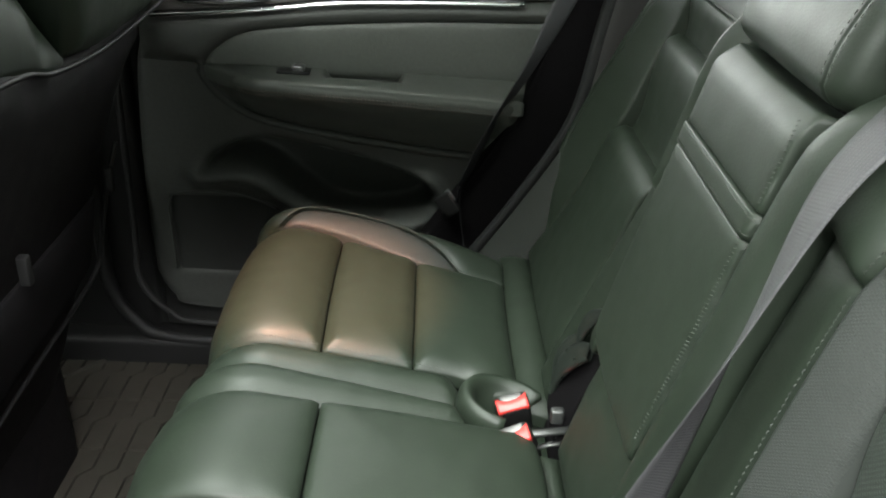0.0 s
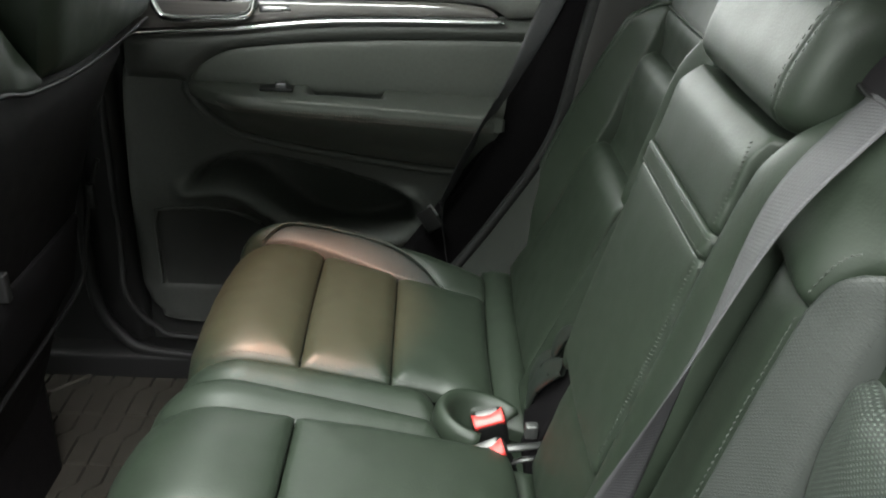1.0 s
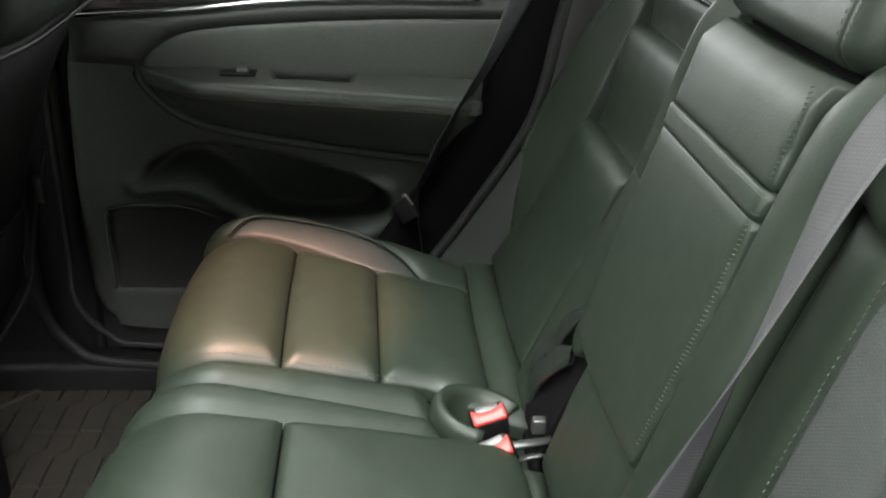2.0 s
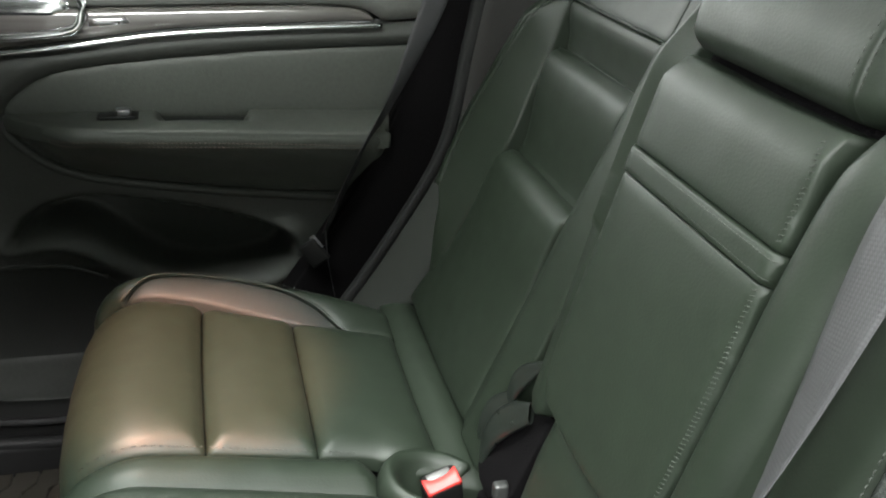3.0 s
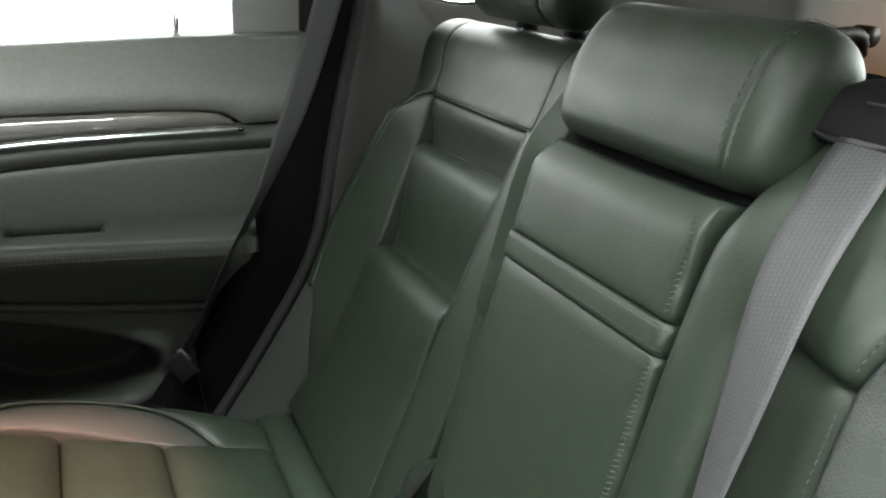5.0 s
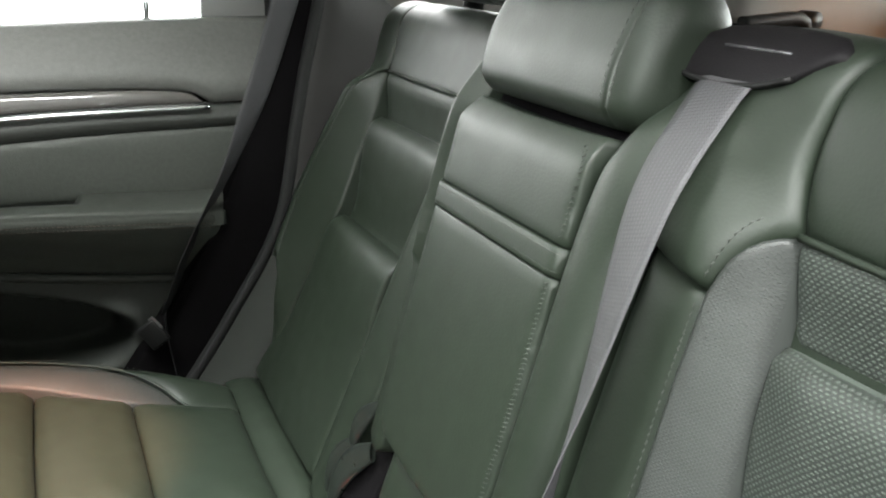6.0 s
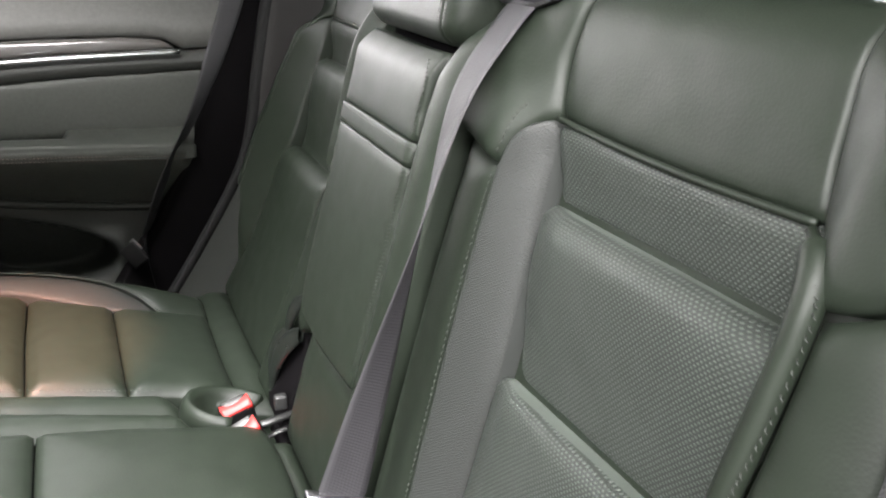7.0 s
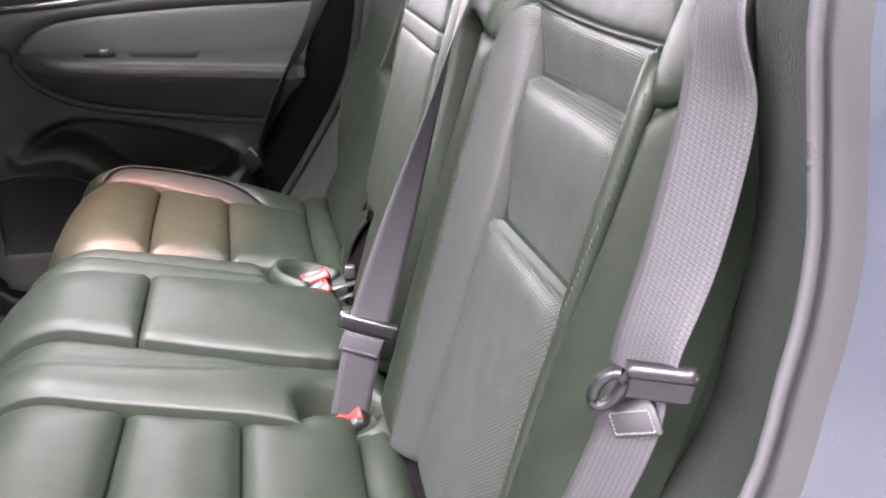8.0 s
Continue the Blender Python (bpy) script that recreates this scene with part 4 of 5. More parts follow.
panel("speaker_grille", [[(-0.428, 0.19), (-0.424, 0.34), (-0.405, 0.364)], [(-0.405, 0.364), (-0.33, 0.370), (-0.27, 0.362), (-0.225, 0.341)], [(-0.225, 0.341), (-0.17, 0.26), (-0.16, 0.19)], [(-0.16, 0.19), (-0.428, 0.19)]], material=GRILLE, puff=0.002, edge=0.006, w0=0.0045, depth=0.01, label="dark speaker grille cloth", **o)
ridge = spline([(-0.336, 0.622), (-0.338, 0.602), (-0.310, 0.560), (-0.252, 0.522), (-0.153, 0.499), (0.023, 0.474), (0.166, 0.460), (0.295, 0.449)], 0.01)
part("armrest_ridge", tube([DOOR(x, z, 0.010) for x, z in ridge], 0.008, 8), TRIM, door)
def ATOP(x, y, w):
    back = 0.613 - 0.036 * max(0.0, x + 0.07)
    front = 0.600 - 0.057 * max(0.0, x + 0.07) + 0.025 * max(0.0, -0.07 - x)
    return (x, y, back + (front - back) * min(1.2, max(0.0, (0.722 - y) / 0.060)) + w - 0.004)
def grab(x, y):
    return -0.026 * smooth(-0.128, -0.112, x) * smooth(0.004, -0.012, x) * smooth(0.688, 0.698, y)
panel("armrest_top", [[(-0.330, 0.722), (-0.29, 0.692), (-0.24, 0.673), (-0.16, 0.664), (0.170, 0.664), (0.196, 0.674), (0.214, 0.70), (0.220, 0.73)], [(0.220, 0.73), (-0.325, 0.73)], [(-0.325, 0.73), (-0.330, 0.722)]], mapper=ATOP, parent=door, material=DOORSKIN, puff=0.005, edge=0.008, field=grab, res=0.006, depth=0.02)
for dz in (0.0, 0.007):
    stitches("stitching", [(-0.29, 0.590 - dz), (-0.165, 0.586 - dz), (0.022, 0.577 - dz), (0.17, 0.567 - dz), (0.205, 0.565 - dz)], lambda x, z, w: DOOR(x, z, w + float(arm_out(x, z))), 0.0185, THREAD_RED, door, pitch=0.005)
chrome_line = spline([(-0.43, 0.692), (-0.247, 0.708), (-0.104, 0.725), (0.048, 0.732), (0.193, 0.735)], 0.01)
part("chrome_strip", tube([DOOR(x, z, 0.036) for x, z in chrome_line], 0.0038, 8), CHROME, door, "bright chrome strip")
panel("veneer", [[(-0.43, 0.696), (-0.247, 0.712), (-0.104, 0.729), (0.048, 0.736), (0.186, 0.739)], [(0.186, 0.739), (0.165, 0.752), (0.12, 0.757), (0.05, 0.758), (-0.10, 0.756), (-0.43, 0.752)], [(-0.43, 0.752), (-0.43, 0.696)]], material=WOOD, puff=0.008, edge=0.008, w0=0.020, depth=0.02, label="dark glossy wood veneer strip", **o)
panel("upper_panel", [[(-0.43, 0.755), (-0.10, 0.760), (0.05, 0.762), (0.13, 0.760), (0.17, 0.755), (0.20, 0.738)], [(0.20, 0.738), (0.298, 0.742)], [(0.298, 0.742), (0.303, 0.80), (0.305, 0.859)], [(0.305, 0.859), (0.10, 0.852), (-0.13, 0.841), (-0.43, 0.827)], [(-0.43, 0.827), (-0.43, 0.755)]], material=UPPERTRIM, puff=0.014, edge=0.018, w0=0.012, depth=0.03, **o)
def SILL(x, y, w):
    return (x, y, 0.840 + 0.048 * x + w)
panel("window_sill", [[(-0.43, 0.768), (0.295, 0.768)], [(0.295, 0.768), (0.295, 0.815)], [(0.295, 0.815), (-0.43, 0.815)], [(-0.43, 0.815), (-0.43, 0.768)]], mapper=SILL, parent=door, material=UPPERTRIM, puff=0.006, edge=0.012, depth=0.02)
part("window_seal", tube([(-0.43, 0.812, 0.824), (0.20, 0.812, 0.854)], 0.004, 8), RUBBER, door)
part("window_post", block((0.203, 0.800, 0.855), (0.306, 0.822, 1.24), 0.004), GLASS_RUN, door)
part("rear_frame", block((0.302, 0.775, 0.855), (0.42, 0.83, 1.25), 0.004), PLASTIC, door)
part("window_header", block((-0.50, 0.72, 1.19), (0.30, 0.815, 1.25), 0.01), GLASS_RUN, door)
part("window_front_post", block((-0.52, 0.76, 0.20), (-0.45, 0.83, 1.24), 0.01), PLASTIC, door)
pin = part("lock_pin", tube([(0.121, 0.784, 0.840), (0.121, 0.784, 0.866), (0.121, 0.784, 0.868), (0.121, 0.784, 0.880), (0.121, 0.784, 0.884)], [0.0042, 0.0042, 0.0052, 0.0052, 0.0040], 12), CHROME, door, "small steel lock pin")
part("lock_pin_collar", tube([(0.121, 0.784, 0.848), (0.121, 0.784, 0.853)], 0.009, 14), PLASTIC, door)
# inside handle: a chrome ring round a dark cup
hring = spline([(-0.375, 0.772), (-0.362, 0.735), (-0.340, 0.722), (-0.235, 0.728), (-0.210, 0.742), (-0.205, 0.765), (-0.225, 0.785), (-0.35, 0.788), (-0.375, 0.772)], 0.008)
part("handle_bezel", tube([DOOR(x, z, 0.036) for x, z in hring], 0.0065, 10, cap=False), CHROME, door, "chrome handle surround")
panel("handle_lever", [[(-0.355, 0.742), (-0.24, 0.738)], [(-0.24, 0.738), (-0.222, 0.76), (-0.24, 0.778)], [(-0.24, 0.778), (-0.35, 0.780)], [(-0.35, 0.780), (-0.364, 0.76), (-0.355, 0.742)]], material=CHROME, puff=0.008, edge=0.014, w0=0.020, depth=0.02, label="chrome door handle", **o)
panel("lock_tab", [[(-0.20, 0.735), (-0.15, 0.739)], [(-0.15, 0.739), (-0.155, 0.746)], [(-0.155, 0.746), (-0.20, 0.745)], [(-0.20, 0.745), (-0.20, 0.735)]], material=STEEL, puff=0.004, edge=0.003, w0=0.028, res=0.006, **o)
sw = part("window_switch", block((-0.205, 0.690, 0.609), (-0.150, 0.716, 0.614), 0.002), PLASTIC, door)
part("switch_rocker", block((-0.180, 0.694, 0.612), (-0.160, 0.712, 0.622), 0.003), SATIN, door)
part("grille_rim", tube([DOOR(x, z, 0.012) for x, z in spline([(-0.425, 0.20), (-0.419, 0.345), (-0.400, 0.368), (-0.33, 0.374), (-0.27, 0.366), (-0.225, 0.345)], 0.01)], 0.003, 6), TRIM, door)
part("outer_skin", block((-0.52, 0.835, -0.05), (0.42, 0.86, 0.80), 0.005), PLASTIC, door)

# sill plate and door seal
sillt = thing("door_seal", "black rubber door seal with a glossy sill edge", "seal", "", "structure")
part("seal", tube(spline([(-0.54, 0.725, 0.62), (-0.550, 0.725, 0.30), (-0.540, 0.715, 0.17), (-0.50, 0.71, 0.105), (-0.44, 0.705, 0.075), (-0.20, 0.70, 0.068), (0.10, 0.70, 0.10)], 0.02), 0.013, 10), PLASTIC, sillt)
part("inner_bead", tube(spline([(-0.478, 0.715, 0.62), (-0.482, 0.715, 0.30), (-0.478, 0.70, 0.20), (-0.43, 0.70, 0.135), (-0.36, 0.70, 0.112), (0.0, 0.70, 0.11)], 0.02), 0.006, 8), RUBBER, sillt)
rear_seal = spline([(0.375, 0.672, 1.18), (0.362, 0.672, 0.946), (0.330, 0.672, 0.787), (0.316, 0.672, 0.711), (0.285, 0.672, 0.553), (0.20, 0.672, 0.40), (0.12, 0.672, 0.28)], 0.02)
part("rear_seal", tube(rear_seal, 0.010, 10), RUBBER, sillt)
def JAMB(x, z, w):
    return (x, 0.680 - w, z)
# near-black filler strip, coloured as the dark gap between door and pillar
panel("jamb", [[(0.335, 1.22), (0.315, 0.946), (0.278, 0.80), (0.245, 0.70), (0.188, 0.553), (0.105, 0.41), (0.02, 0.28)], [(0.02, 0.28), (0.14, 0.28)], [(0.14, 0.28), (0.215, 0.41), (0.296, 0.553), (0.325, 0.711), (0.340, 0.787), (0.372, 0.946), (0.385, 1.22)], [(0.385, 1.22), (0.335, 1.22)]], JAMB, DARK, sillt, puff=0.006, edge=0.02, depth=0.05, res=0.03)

SIDETRIM = mat("dark_side_trim", (0.0135, 0.015, 0.013), 0.62, grain=0.4, gscale=600, spec=0.18)
# C pillar trim, wheel arch trim, cargo wall
pillar = thing("wall_pillar", "dark moulded pillar trim beside the rear seat", "pillar trim", "", "structure")
def PIL(x, z, w):
    return (x, 0.735 - w - 0.05 * max(0.0, x - 0.36) * (1 if z < 0.9 else 0.2), z)
def side_rings(lo, hi):
    out = []
    for x, y, z in [p for p in rear_seal if lo <= p[2] <= hi]:
        k = float(smooth(0.66, 0.42, z))
        n = 1 - 0.55 * float(smooth(0.84, 0.94, z))
        out.append([(x - 0.004, 0.676, z), (x + 0.006, 0.668 - 0.002 * k, z), (x + 0.022, 0.666 - 0.017 * k, z), (x + 0.05 * n, 0.670 - 0.053 * k, z), (x + 0.09 * n, 0.680 - 0.080 * k, z - 0.01 * k), (x + 0.16 * n, 0.70 - 0.10 * k, z - 0.02 * k)])
    return out
# one trim in two colours: paler where light falls low, darker above
part("side_trim", lofted(side_rings(0.20, 0.625), False, False), SIDETRIM, pillar)
part("upper_side_trim", lofted(side_rings(0.60, 1.20), False, False), PILLAR, pillar)
panel("upper_trim", [[(0.37, 0.909), (0.415, 0.909)], [(0.415, 0.909), (0.44, 0.92), (0.43, 0.97), (0.40, 1.10), (0.39, 1.24)], [(0.39, 1.24), (0.36, 1.24)], [(0.36, 1.24), (0.37, 0.909)]], mapper=PIL, parent=pillar, material=SIDETRIM, puff=0.012, edge=0.012, w0=0.004, res=0.02)
part("pillar_core", block((0.345, 0.745, 0.60), (0.445, 0.79, 1.25), 0.004), PILLAR, pillar)

cargo = thing("wall_cargo", "cargo area side wall lit warm orange", "side wall", "", "structure")
def CAR(x, z, w):
    return (x, 0.735 - w - 0.12 * float(smooth(0.95, 1.1, x)), z)
QW = [(0.448, 0.96), (0.455, 0.935), (0.472, 0.918), (0.515, 0.906), (0.573, 0.904), (0.828, 0.916), (0.88, 0.921), (0.905, 0.94), (0.91, 0.98)]
panel("lower_wall", [[(0.44, 0.20), (1.60, 0.20)], [(1.60, 0.20), (1.60, 1.25)], [(1.60, 1.25), (0.92, 1.25)], [(0.92, 1.25), (0.91, 0.98)], [(0.91, 0.98), (0.905, 0.94), (0.88, 0.921), (0.828, 0.916), (0.573, 0.904), (0.515, 0.906), (0.472, 0.918), (0.455, 0.935), (0.448, 0.96)], [(0.448, 0.96), (0.44, 0.90)], [(0.44, 0.90), (0.44, 0.20)]], mapper=CAR, parent=cargo, material=CARGO, puff=0.010, edge=0.014, res=0.03, depth=0.06)
part("window_gasket", tube([CAR(x, z, -0.01) for x, z in spline(QW, 0.01)], 0.006, 8), RUBBER, cargo)
part("window_top", block((0.40, 0.70, 1.17), (1.0, 0.76, 1.25), 0.01), TRIM, cargo)
hook = thing("coat_hook", "dark grab hook on the orange-lit cargo wall", "hook")
part("bar", tube(spline([(1.08, 0.585, 0.866), (1.14, 0.58, 0.872), (1.19, 0.58, 0.876), (1.218, 0.58, 0.870), (1.230, 0.585, 0.846), (1.218, 0.60, 0.830)], 0.01), 0.013, 10), PLASTIC, hook)
part("mount", tube([(1.235, 0.615, 0.872), (1.235, 0.57, 0.872)], 0.018, 12), PLASTIC, hook)
knob = thing("tie_down_knob", "small pale tie-down knob on the cargo wall", "knob")
part("knob_head", tube([(1.215, 0.618, 0.795), (1.215, 0.585, 0.795), (1.215, 0.578, 0.795)], [0.016, 0.018, 0.012], 14), CARGO, knob)

# far belt: from the pillar down to its anchor
fbelt = thing("seat_belt", "grey webbing seat belt hanging beside the rear door", "seat belt", "seat belts")
ribbon("webbing", [(0.345, 0.69, 1.05), (0.318, 0.674, 0.94), (0.284, 0.668, 0.835), (0.252, 0.664, 0.748), (0.213, 0.664, 0.655), (0.147, 0.668, 0.528), (0.110, 0.682, 0.43)], [0.047] * 7, [(1, 0.1, 0.2), (1, 0.1, 0.25), (1, 0.12, 0.3), (0.95, 0.25, 0.3), (0.72, 0.62, 0.3), (0.55, 0.80, 0.2), (0.45, 0.88, 0)], 0.0016, BELT, fbelt)
ribbon("lower_webbing", [(0.108, 0.683, 0.425), (0.112, 0.69, 0.38), (0.125, 0.695, 0.30)], [0.045] * 3, [(0.22, 0.97, 0)] * 3, 0.0016, BELT, fbelt)
TM = pose(0.083, 0.662, 0.396, 0, 50, -22) @ Matrix.Scale(0.78, 4)
part("tongue", block((-0.026, -0.006, -0.016), (0.026, 0.006, 0.026), 0.004, 2, TM), PLASTIC, fbelt)
part("tongue_blade", block((-0.030, -0.0012, 0.018), (0.000, 0.0012, 0.030), 0.001, 2, TM), STEEL, fbelt, "steel latch blade")
part("tongue_slot", block((-0.022, -0.0055, -0.004), (0.022, 0.0055, 0.002), 0.001, 1, TM), STEEL, fbelt)
part("belt_guide", block((0.30, 0.66, 0.985), (0.40, 0.70, 1.03), 0.010, 3), PLASTIC, fbelt)

# centre belt from its guide on the backrest
cbelt = thing("seat_belt", "grey centre seat belt running from the backrest top into a buckle", "seat belt", "seat belts")
panel("belt_guide", [[(-0.127, 0.543), (-0.144, 0.541), (-0.175, 0.540), (-0.205, 0.542), (-0.228, 0.548)], [(-0.228, 0.548), (-0.251, 0.565)], [(-0.251, 0.565), (-0.243, 0.576), (-0.19, 0.582), (-0.14, 0.575)], [(-0.14, 0.575), (-0.128, 0.558), (-0.127, 0.543)]], NEAR, SHELL, cbelt, puff=0.003, edge=0.006, w0=0.0105, depth=0.03, res=0.007)
part("guide_slot", tube([NEAR(u, 0.560, 0.0136) for u in (-0.161, -0.19, -0.218)], 0.0010, 6), SATIN, cbelt)
part("guide_lip", tube(spline([NEAR(u, v, 0.0135) for u, v in ((-0.125, 0.545), (-0.144, 0.541), (-0.175, 0.540), (-0.205, 0.542), (-0.230, 0.548))], 0.006), 0.0021, 8), PLASTIC, cbelt)
ribbon("webbing", [NEAR(-0.180, 0.556, 0.009), NEAR(-0.180, 0.543, 0.0125), NEAR(-0.183, 0.520, 0.026), (0.312, -0.192, 0.812), (0.275, -0.198, 0.70), (0.233, -0.202, 0.567), (0.204, -0.204, 0.470)], [0.047] * 7, [(0, 1, 0), (0, 1, 0), (0.02, 1, 0), (0.12, 1, 0), (0.50, 0.86, 0), (0.85, 0.45, -0.2), (0.94, 0.05, -0.33)], 0.0016, BELT, cbelt)
ribbon("lower_webbing", [(0.204, -0.204, 0.470), (0.193, -0.204, 0.43), (0.176, -0.205, 0.345)], [0.045] * 3, [(0.94, 0.05, -0.33)] * 3, 0.0016, BELT, cbelt)
CT = toward((0.199, -0.206, 0.458), (0.35, 0.05, 0.94), (1, -0.08, -0.32))
part("tongue", block((-0.006, -0.034, -0.008), (0.006, 0.034, 0.008), 0.004, 3, CT), PLASTIC, cbelt)
part("tongue_bar", block((-0.0066, -0.034, 0.006), (0.0066, 0.034, 0.0095), 0.0015, 2, CT), STEEL, cbelt)
cstop = part("belt_stop", block((-0.0036, -0.0235, -0.034), (0.0036, 0.0235, -0.010), 0.0012, 2, CT), BELT, cbelt)
bm = bmesh.new()
for z0 in (-0.031, -0.014):
    for k in range(11):
        y0 = -0.020 + 0.0037 * k
        for side in (-1, 1):
            tube([CT @ Vector((0.0040 * side, y0, z0)), CT @ Vector((0.0040 * side, y0 + 0.0026, z0 + 0.0008))], 0.0005, 5, bm=bm)
part("stitching", bm, WHITE_THREAD, cstop, "white box stitching")

TONGUE = mat("black_tongue_plastic", (0.006, 0.006, 0.0065), 0.36, spec=0.32, grain=0.15)
# near belt beside the open door
nbelt = thing("seat_belt", "grey seat belt with a dark tongue hanging in the open doorway", "seat belt", "seat belts")
NB_SIDE = (0.48, -0.88, 0.0)
ribbon("webbing", [(0.365, -0.640, 1.06), (0.338, -0.646, 0.95), (0.3255, -0.650, 0.856), (0.331, -0.650, 0.800), (0.321, -0.650, 0.722), (0.3065, -0.650, 0.665), (0.303, -0.650, 0.642)], [0.047] * 7, [(0.0, -1.0, 0)] * 3 + [(0.45, -0.89, 0), (0.53, -0.85, 0), (0.42, -0.91, 0), (0.42, -0.91, 0)], 0.0020, BELT, nbelt)
ribbon("lower_webbing", [(0.303, -0.650, 0.639), (0.301, -0.649, 0.612), (0.292, -0.642, 0.567), (0.272, -0.625, 0.48), (0.25, -0.60, 0.36)], [0.042] * 5, [NB_SIDE] * 5, 0.0018, BELT, nbelt)
# tongue: a rolled bar over the webbing, an eye at its end and a stitched stop under it
GRIP = toward((0.3085, -0.6655, 0.6465), (0.02, 0.12, 0.99), (0.038, -0.018, 0.031))
part("tongue_grip", block((-0.0045, -0.0215, -0.0125), (0.0045, 0.0215, 0.0070), 0.0038, 4, GRIP @ Matrix(((1, 0, 0, 0), (0, 1, 0.25, 0), (0, 0, 1, 0), (0, 0, 0, 1)))), TONGUE, nbelt)
part("tongue_roll", tube([GRIP @ Vector((0.001, -0.0205 + 0.041 * k / 8, 0.0058)) for k in range(9)], 0.0056, 14), TONGUE, nbelt)
eye_c, ex, ez = Vector((0.281, -0.656, 0.639)), Vector((0.40, -0.25, 0.88)).normalized(), Vector((0.80, -0.40, -0.45)).normalized()
part("tongue_eye", tube([eye_c + ex * 0.0130 * math.cos(g) + ez * 0.0065 * math.sin(g) for g in (2 * math.pi * k / 24 for k in range(25))], 0.0038, 10, cap=False), TONGUE, nbelt)
STOPM = pose(0.300, -0.6545, 0.6145, 0, -30, -61)
stop = part("belt_stop", block((-0.0185, -0.0018, -0.010), (0.0185, 0.0018, 0.012), 0.001, 1, STOPM), BELT, nbelt)
bm = bmesh.new()
for z0 in (-0.0082, 0.0052):
    for k in range(11):
        x0 = -0.0155 + 0.0028 * k
        tube([STOPM @ Vector((x0, -0.0022, z0)), STOPM @ Vector((x0 + 0.0020, -0.0022, z0 + 0.0008))], 0.0005, 5, bm=bm)
for x0 in (-0.0155, 0.0155):
    for k in range(5):
        z0 = -0.008 + 0.0027 * k
        tube([STOPM @ Vector((x0, -0.0022, z0)), STOPM @ Vector((x0, -0.0022, z0 + 0.0018))], 0.0004, 5, bm=bm)
part("stitching", bm, WHITE_THREAD, stop, "white box stitching")

# ---- floor, front seat ----
fl = thing("floor", "dark carpeted car floor", "floor", "", "structure")
part("carpet", block((-2.2, -0.70, -0.06), (1.7, 0.76, 0.0), 0.01), DARK, fl)
# dark block added to fill the gap behind the cushions as shade
part("gap_shade_block", block((0.215, -0.60, 0.05), (0.30, 0.62, 0.325), 0.01), DARK, fl)
part("hump", block((-2.0, -0.11, -0.02), (-0.1, 0.11, 0.06), 0.03, 4), DARK, fl)
fmat = thing("floor_mat", "brown-black rubber floor mat with a raised angular tread", "floor mat")
part("tray", block((-0.72, 0.16, 0.0), (-0.15, 0.70, 0.014), 0.005), MATRUBBER, fmat)
part("rim", tube([(-0.15, 0.70, 0.018), (-0.56, 0.70, 0.018), (-0.62, 0.64, 0.018), (-0.70, 0.62, 0.018), (-0.70, 0.20, 0.018), (-0.15, 0.18, 0.018)], 0.007, 8), MATRUBBER, fmat)
plates = bmesh.new()
pw, ph, gap = 0.040, 0.135, 0.0048
for j in range(-1, 5):
    for i in range(-6, 18):
        x, y = -0.68 + i * pw + j * pw * 0.5, 0.17 + j * ph
        h = ph - gap
        step = 0.50 * ph
        ring = [(0, 0), (pw - gap, 0), (pw - gap, step), (1.5 * pw - gap, step + 0.020), (1.5 * pw - gap, h), (0.5 * pw, h), (0.5 * pw, step + 0.020), (0, step)]
        q = [(x + a, y + b) for a, b in ring]
        if min(p[0] for p in q) < -0.69 or max(p[0] for p in q) > -0.16 or min(p[1] for p in q) < 0.185 or max(p[1] for p in q) > 0.690:
            q = [(min(-0.16, max(-0.69, a)), min(0.690, max(0.185, b))) for a, b in q]
        if max(p[0] for p in q) - min(p[0] for p in q) < 0.008 or max(p[1] for p in q) - min(p[1] for p in q) < 0.008:
            continue
        lo = [plates.verts.new((a, b, 0.012)) for a, b in q]
        cx, cy = sum(p[0] for p in q) / 8, sum(p[1] for p in q) / 8
        hi = [plates.verts.new((a + (cx - a) * 0.03, b + (cy - b) * 0.012, 0.0215)) for a, b in q]
        for k in range(8):
            plates.faces.new((lo[k], lo[(k + 1) % 8], hi[(k + 1) % 8], hi[k]))
        plates.faces.new((hi[0], hi[1], hi[2], hi[7]))
        plates.faces.new((hi[7], hi[2], hi[3], hi[6]))
        plates.faces.new((hi[6], hi[3], hi[4], hi[5]))
pl = tagged(part("tread", plates, MATRUBBER, fmat), kind="stuff")
for p in pl.data.polygons:
    p.use_smooth = False
part("anchor", tube([(-0.64, 0.60, 0.012), (-0.64, 0.60, 0.024), (-0.64, 0.60, 0.028)], [0.030, 0.026, 0.012], 20), PLASTIC, fmat)

fseat = thing("front_seat", "dark front seat seen from behind with a net pocket", "car seat")
def FS(u, z, w):
    return (-0.46 + 0.30 * (z - 0.38) + w * 0.96, u, z - w * 0.29)
panel("back_shell", [[(0.0, 0.06), (0.42, 0.06)], [(0.42, 0.06), (0.46, 0.35), (0.46, 0.55), (0.50, 0.66), (0.61, 0.735)], [(0.61, 0.735), (0.38, 0.728), (0.212, 0.743), (0.134, 0.763), (0.058, 0.772), (0.0, 0.777)], [(0.0, 0.777), (0.0, 0.06)]], FS, SHELL, fseat, puff=0.02, edge=0.03, depth=0.14, res=0.02, w0=-0.02)
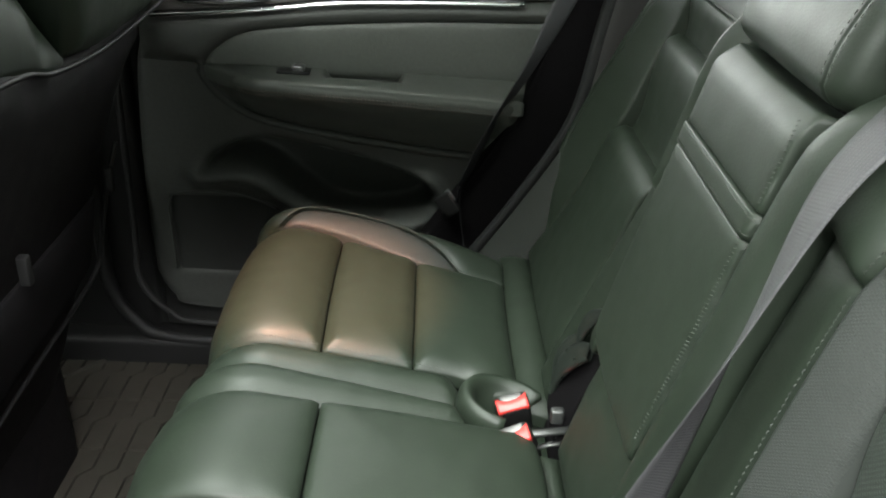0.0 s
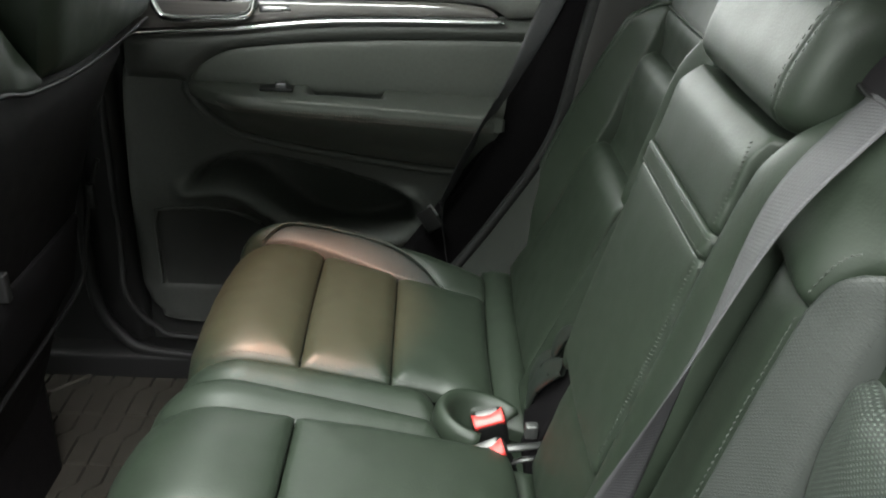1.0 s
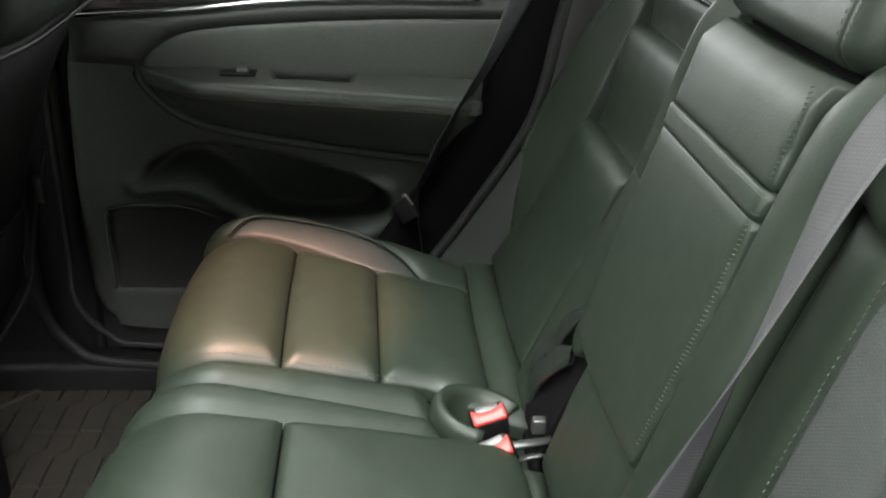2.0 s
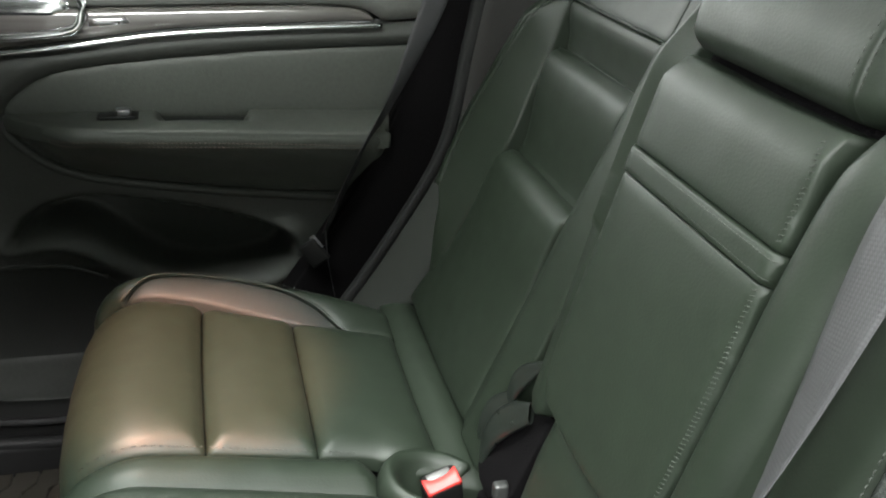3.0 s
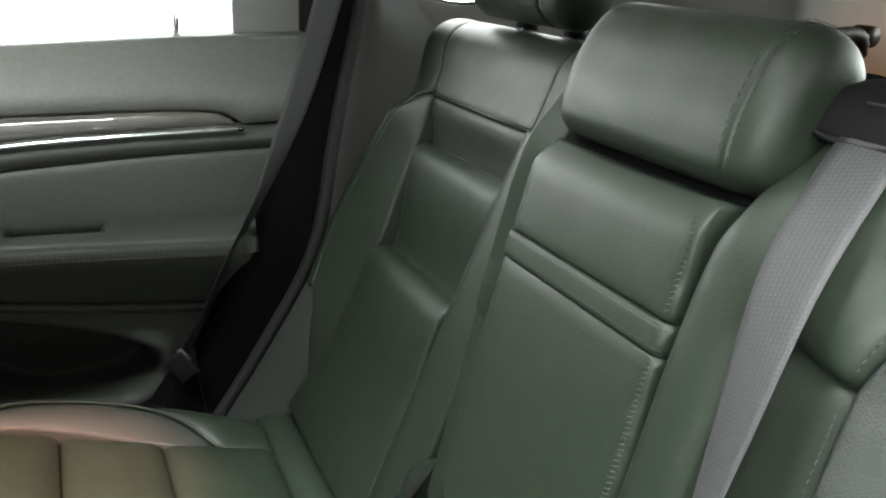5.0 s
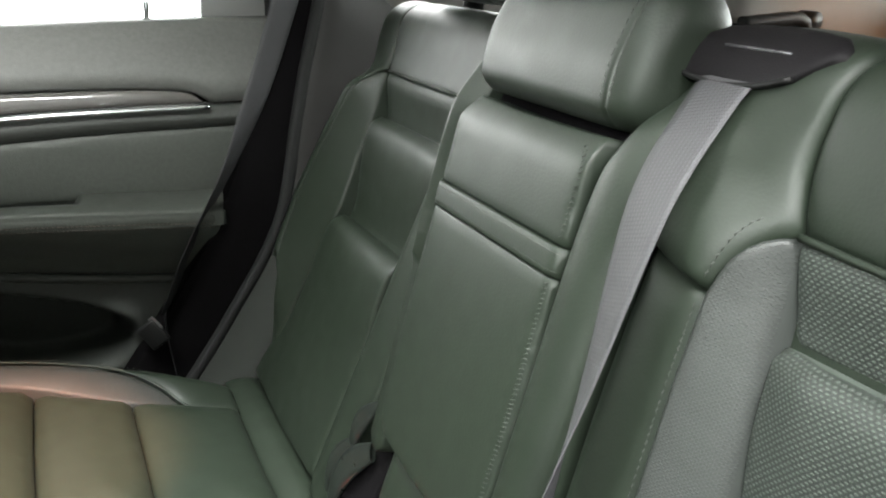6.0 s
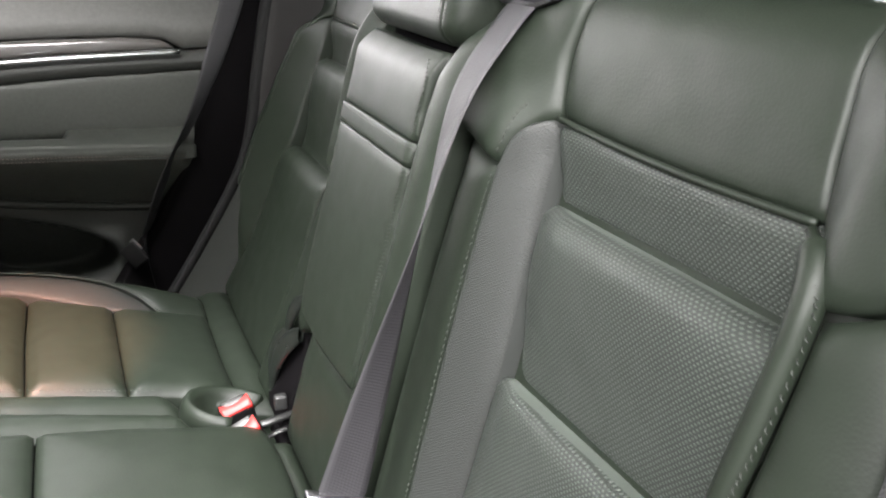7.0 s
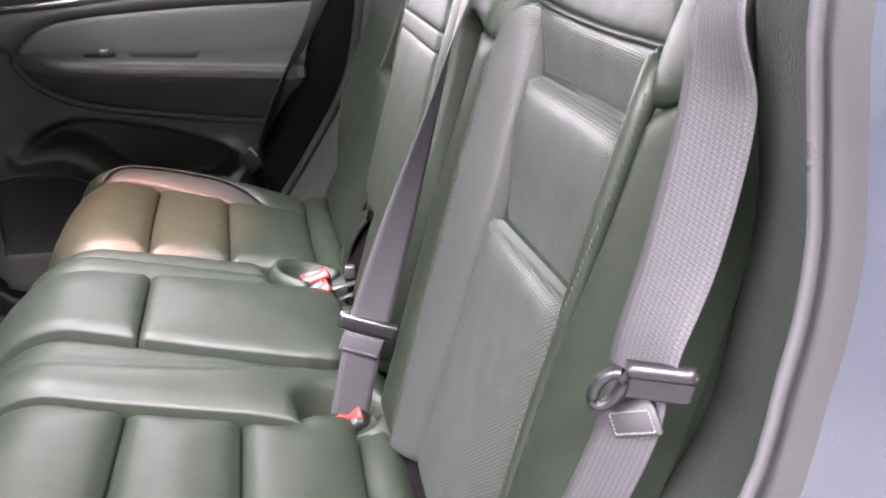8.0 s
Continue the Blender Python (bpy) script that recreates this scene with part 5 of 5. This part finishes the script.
panel("side_wing", [[(0.614, 0.742), (0.38, 0.735), (0.246, 0.749)], [(0.246, 0.749), (0.222, 0.824), (0.215, 0.95)], [(0.215, 0.95), (0.58, 0.95)], [(0.58, 0.95), (0.61, 0.85), (0.614, 0.742)]], FS, LEATHER, fseat, puff=0.018, edge=0.02, w0=-0.012, depth=0.12, res=0.015)
def FS_TOP(u, z, w):
    x, y, q = FS(u, z, 0)
    return (x - 0.72 * max(0.0, z - 0.755) + 0.88 * w, y, q + 0.47 * w)
panel("upper_back_panel", [[(0.241, 0.750), (0.212, 0.752), (0.134, 0.771), (0.0, 0.784)], [(0.0, 0.784), (0.0, 0.95)], [(0.0, 0.95), (0.209, 0.95)], [(0.209, 0.95), (0.216, 0.824), (0.241, 0.750)]], FS_TOP, LEATHER, fseat, puff=0.030, edge=0.06, w0=-0.008, depth=0.12, res=0.015)
part("shell_bead", tube([FS(u, v, 0.0) for u, v in spline([(0.616, 0.739), (0.38, 0.732), (0.212, 0.747), (0.134, 0.767), (0.058, 0.776), (0.0, 0.780)], 0.01)], 0.003, 6), SHELL, fseat)
panel("net_pocket", [[(0.06, 0.32), (0.24, 0.338), (0.36, 0.348), (0.455, 0.370)], [(0.455, 0.370), (0.442, 0.43), (0.42, 0.503)], [(0.42, 0.503), (0.30, 0.500), (0.06, 0.500)], [(0.06, 0.500), (0.06, 0.32)]], FS, NET, fseat, puff=0.012, edge=0.03, w0=0.002, res=0.015)
part("pocket_frame", tube([FS(u, v, 0.014) for u, v in spline([(0.434, 0.585), (0.430, 0.53), (0.446, 0.45), (0.460, 0.367), (0.36, 0.345), (0.24, 0.334), (0.06, 0.316)], 0.01)], 0.0035, 8), PLASTIC, fseat)
part("pocket_clip", block((-0.009, -0.006, -0.018), (0.003, 0.006, 0.018), 0.002, 2, Matrix.Translation(FS(0.424, 0.535, 0.02))), PLASTIC, fseat)
part("pocket_clip", block((-0.009, -0.006, -0.018), (0.003, 0.006, 0.018), 0.002, 2, Matrix.Translation(FS(0.146, 0.543, 0.02))), PLASTIC, fseat)
part("seat_base", block((-0.75, 0.02, 0.0), (-0.52, 0.44, 0.30), 0.02), SHELL, fseat)

# ---- body shell ----
roof = thing("ceiling", "pale cloth headliner under the roof", "ceiling", "", "structure")
# headliner round an added, unseen roof opening that lets overhead light in
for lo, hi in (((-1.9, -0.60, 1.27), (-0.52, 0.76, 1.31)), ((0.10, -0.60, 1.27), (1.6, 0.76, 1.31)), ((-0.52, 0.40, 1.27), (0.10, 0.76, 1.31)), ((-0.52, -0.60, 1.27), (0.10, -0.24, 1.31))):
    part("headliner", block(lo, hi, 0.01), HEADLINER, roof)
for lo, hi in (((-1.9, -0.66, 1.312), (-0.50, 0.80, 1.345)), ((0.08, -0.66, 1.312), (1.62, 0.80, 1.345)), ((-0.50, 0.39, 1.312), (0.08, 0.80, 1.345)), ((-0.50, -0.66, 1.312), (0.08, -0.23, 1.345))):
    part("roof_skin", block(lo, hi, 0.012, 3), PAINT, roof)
tail = thing("wall_tailgate", "tailgate frame behind the cargo area", "tailgate", "", "structure")
part("lower_gate", block((1.60, -0.75, 0.0), (1.66, 0.76, 0.92), 0.02), CARGO, tail)
part("cargo_floor", block((0.55, -0.74, 0.25), (1.62, 0.74, 0.30), 0.01), DARK, tail)
nearw = thing("wall_near", "near side cargo wall behind the door opening", "side wall", "", "structure")
part("quarter_panel", block((0.47, -0.73, 0.0), (1.62, -0.70, 0.92), 0.01), CARGO, nearw)
part("rear_wing", block((0.62, -0.80, -0.05), (1.66, -0.735, 0.93), 0.03, 3), PAINT, nearw)

# near doorway: seal, trim and painted body edge
jamb = thing("doorway", "open doorway edge with black seal and blue-grey painted body", "doorway", "", "structure")
line = [(0.40, 1.20), (0.368, 1.0), (0.361, 0.875), (0.370, 0.813), (0.381, 0.752), (0.382, 0.703), (0.378, 0.666), (0.373, 0.611), (0.357, 0.56), (0.325, 0.50), (0.26, 0.40), (0.175, 0.30), (0.07, 0.22)]
S = spline(line, 0.02)
def strip(name, offs, material, label=""):
    rings = []
    for i, (x, z) in enumerate(S):
        t = np.array(S[min(i + 1, len(S) - 1)]) - np.array(S[max(i - 1, 0)])
        t /= np.linalg.norm(t)
        n = np.array([-t[1], t[0]])
        rings.append([(x + n[0] * a, y, z + n[1] * a) for a, y in offs])
    part(name, lofted(rings, False, False), material, jamb, label)
strip("inner_trim", [(0.060, -0.585), (0.030, -0.600), (0.010, -0.612), (0.000, -0.622), (-0.004, -0.636), (-0.010, -0.66), (-0.016, -0.69), (-0.021, -0.712), (-0.024, -0.718)], OPENING_TRIM)
strip("seal_lip", [(-0.016, -0.702), (-0.021, -0.7055), (-0.0265, -0.708), (-0.0285, -0.711), (-0.0265, -0.714), (-0.022, -0.7155)], SATIN)
strip("flange", [(-0.024, -0.717), (-0.0275, -0.722), (-0.0282, -0.725), (-0.026, -0.729), (-0.021, -0.732), (-0.013, -0.734)], FLANGE)
strip("body_side", [(-0.013, -0.734), (-0.006, -0.7355), (0.01, -0.742), (0.05, -0.757), (0.15, -0.770), (0.6, -0.785)], PAINT)

front = thing("wall_front", "dark front of the cabin beyond the seats", "front cabin", "", "structure")
part("front_door", block((-1.9, 0.745, -0.1), (-0.56, 0.80, 0.86), 0.02), PLASTIC, front)
part("b_pillar", block((-0.66, 0.735, 0.0), (-0.465, 0.80, 1.28), 0.02), PLASTIC, front)
# two unseen walls added to keep light out of the front cabin
part("front_light_wall", block((-1.98, -0.76, 0.0), (-1.90, 0.78, 1.02), 0.02), PLASTIC, front)
part("near_front_light_wall", block((-1.9, -0.78, -0.1), (-0.62, -0.74, 1.28), 0.01), PLASTIC, front)
part("front_door_skin", block((-1.9, -0.82, -0.1), (-0.63, -0.784, 0.90), 0.02, 3), PAINT, front)
part("near_sill", block((-0.62, -0.80, -0.1), (0.20, -0.70, 0.06), 0.02), PLASTIC, front)
part("dashboard", block((-1.95, -0.7, 0.0), (-1.55, 0.76, 0.85), 0.06, 3), PLASTIC, front)
part("sill_step", block((-1.9, 0.69, -0.02), (0.30, 0.76, 0.075), 0.015, 3), PLASTIC, front)

# ---- hall outside ----
hall = thing("ground", "grey concrete hall floor", "floor", "", "structure")
part("slab", block((-12, -12, -0.50), (12, 12, -0.40), 0), CONCRETE, hall)
hw = thing("backdrop", "white sectional hall door, made to glow, beyond the window", "hall wall", "", "structure")
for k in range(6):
    part("door_section", block((-6, 3.0, -0.40 + 0.53 * k), (6, 3.06, 0.11 + 0.53 * k), 0.006), HALLGLOW, hw)

# unseen walls added to hold back low-angle light from the world
hn = thing("wall_light_block", "plain grey unseen walls added round the car to cut low light", "hall wall", "", "structure")
part("near_wall", block((-6, -4.6, -0.40), (6, -4.5, 2.4), 0.02), HALLGREY, hn)
part("front_wall", block((-6.1, -4.5, -0.40), (-6.0, 3.0, 2.4), 0.02), HALLGREY, hn)
part("rear_wall", block((6.0, -4.5, -0.40), (6.1, 3.0, 2.4), 0.02), HALLGREY, hn)
part("door_backing", block((-6, 3.07, -0.40), (6, 3.10, 2.8), 0), HALLGREY, hw)
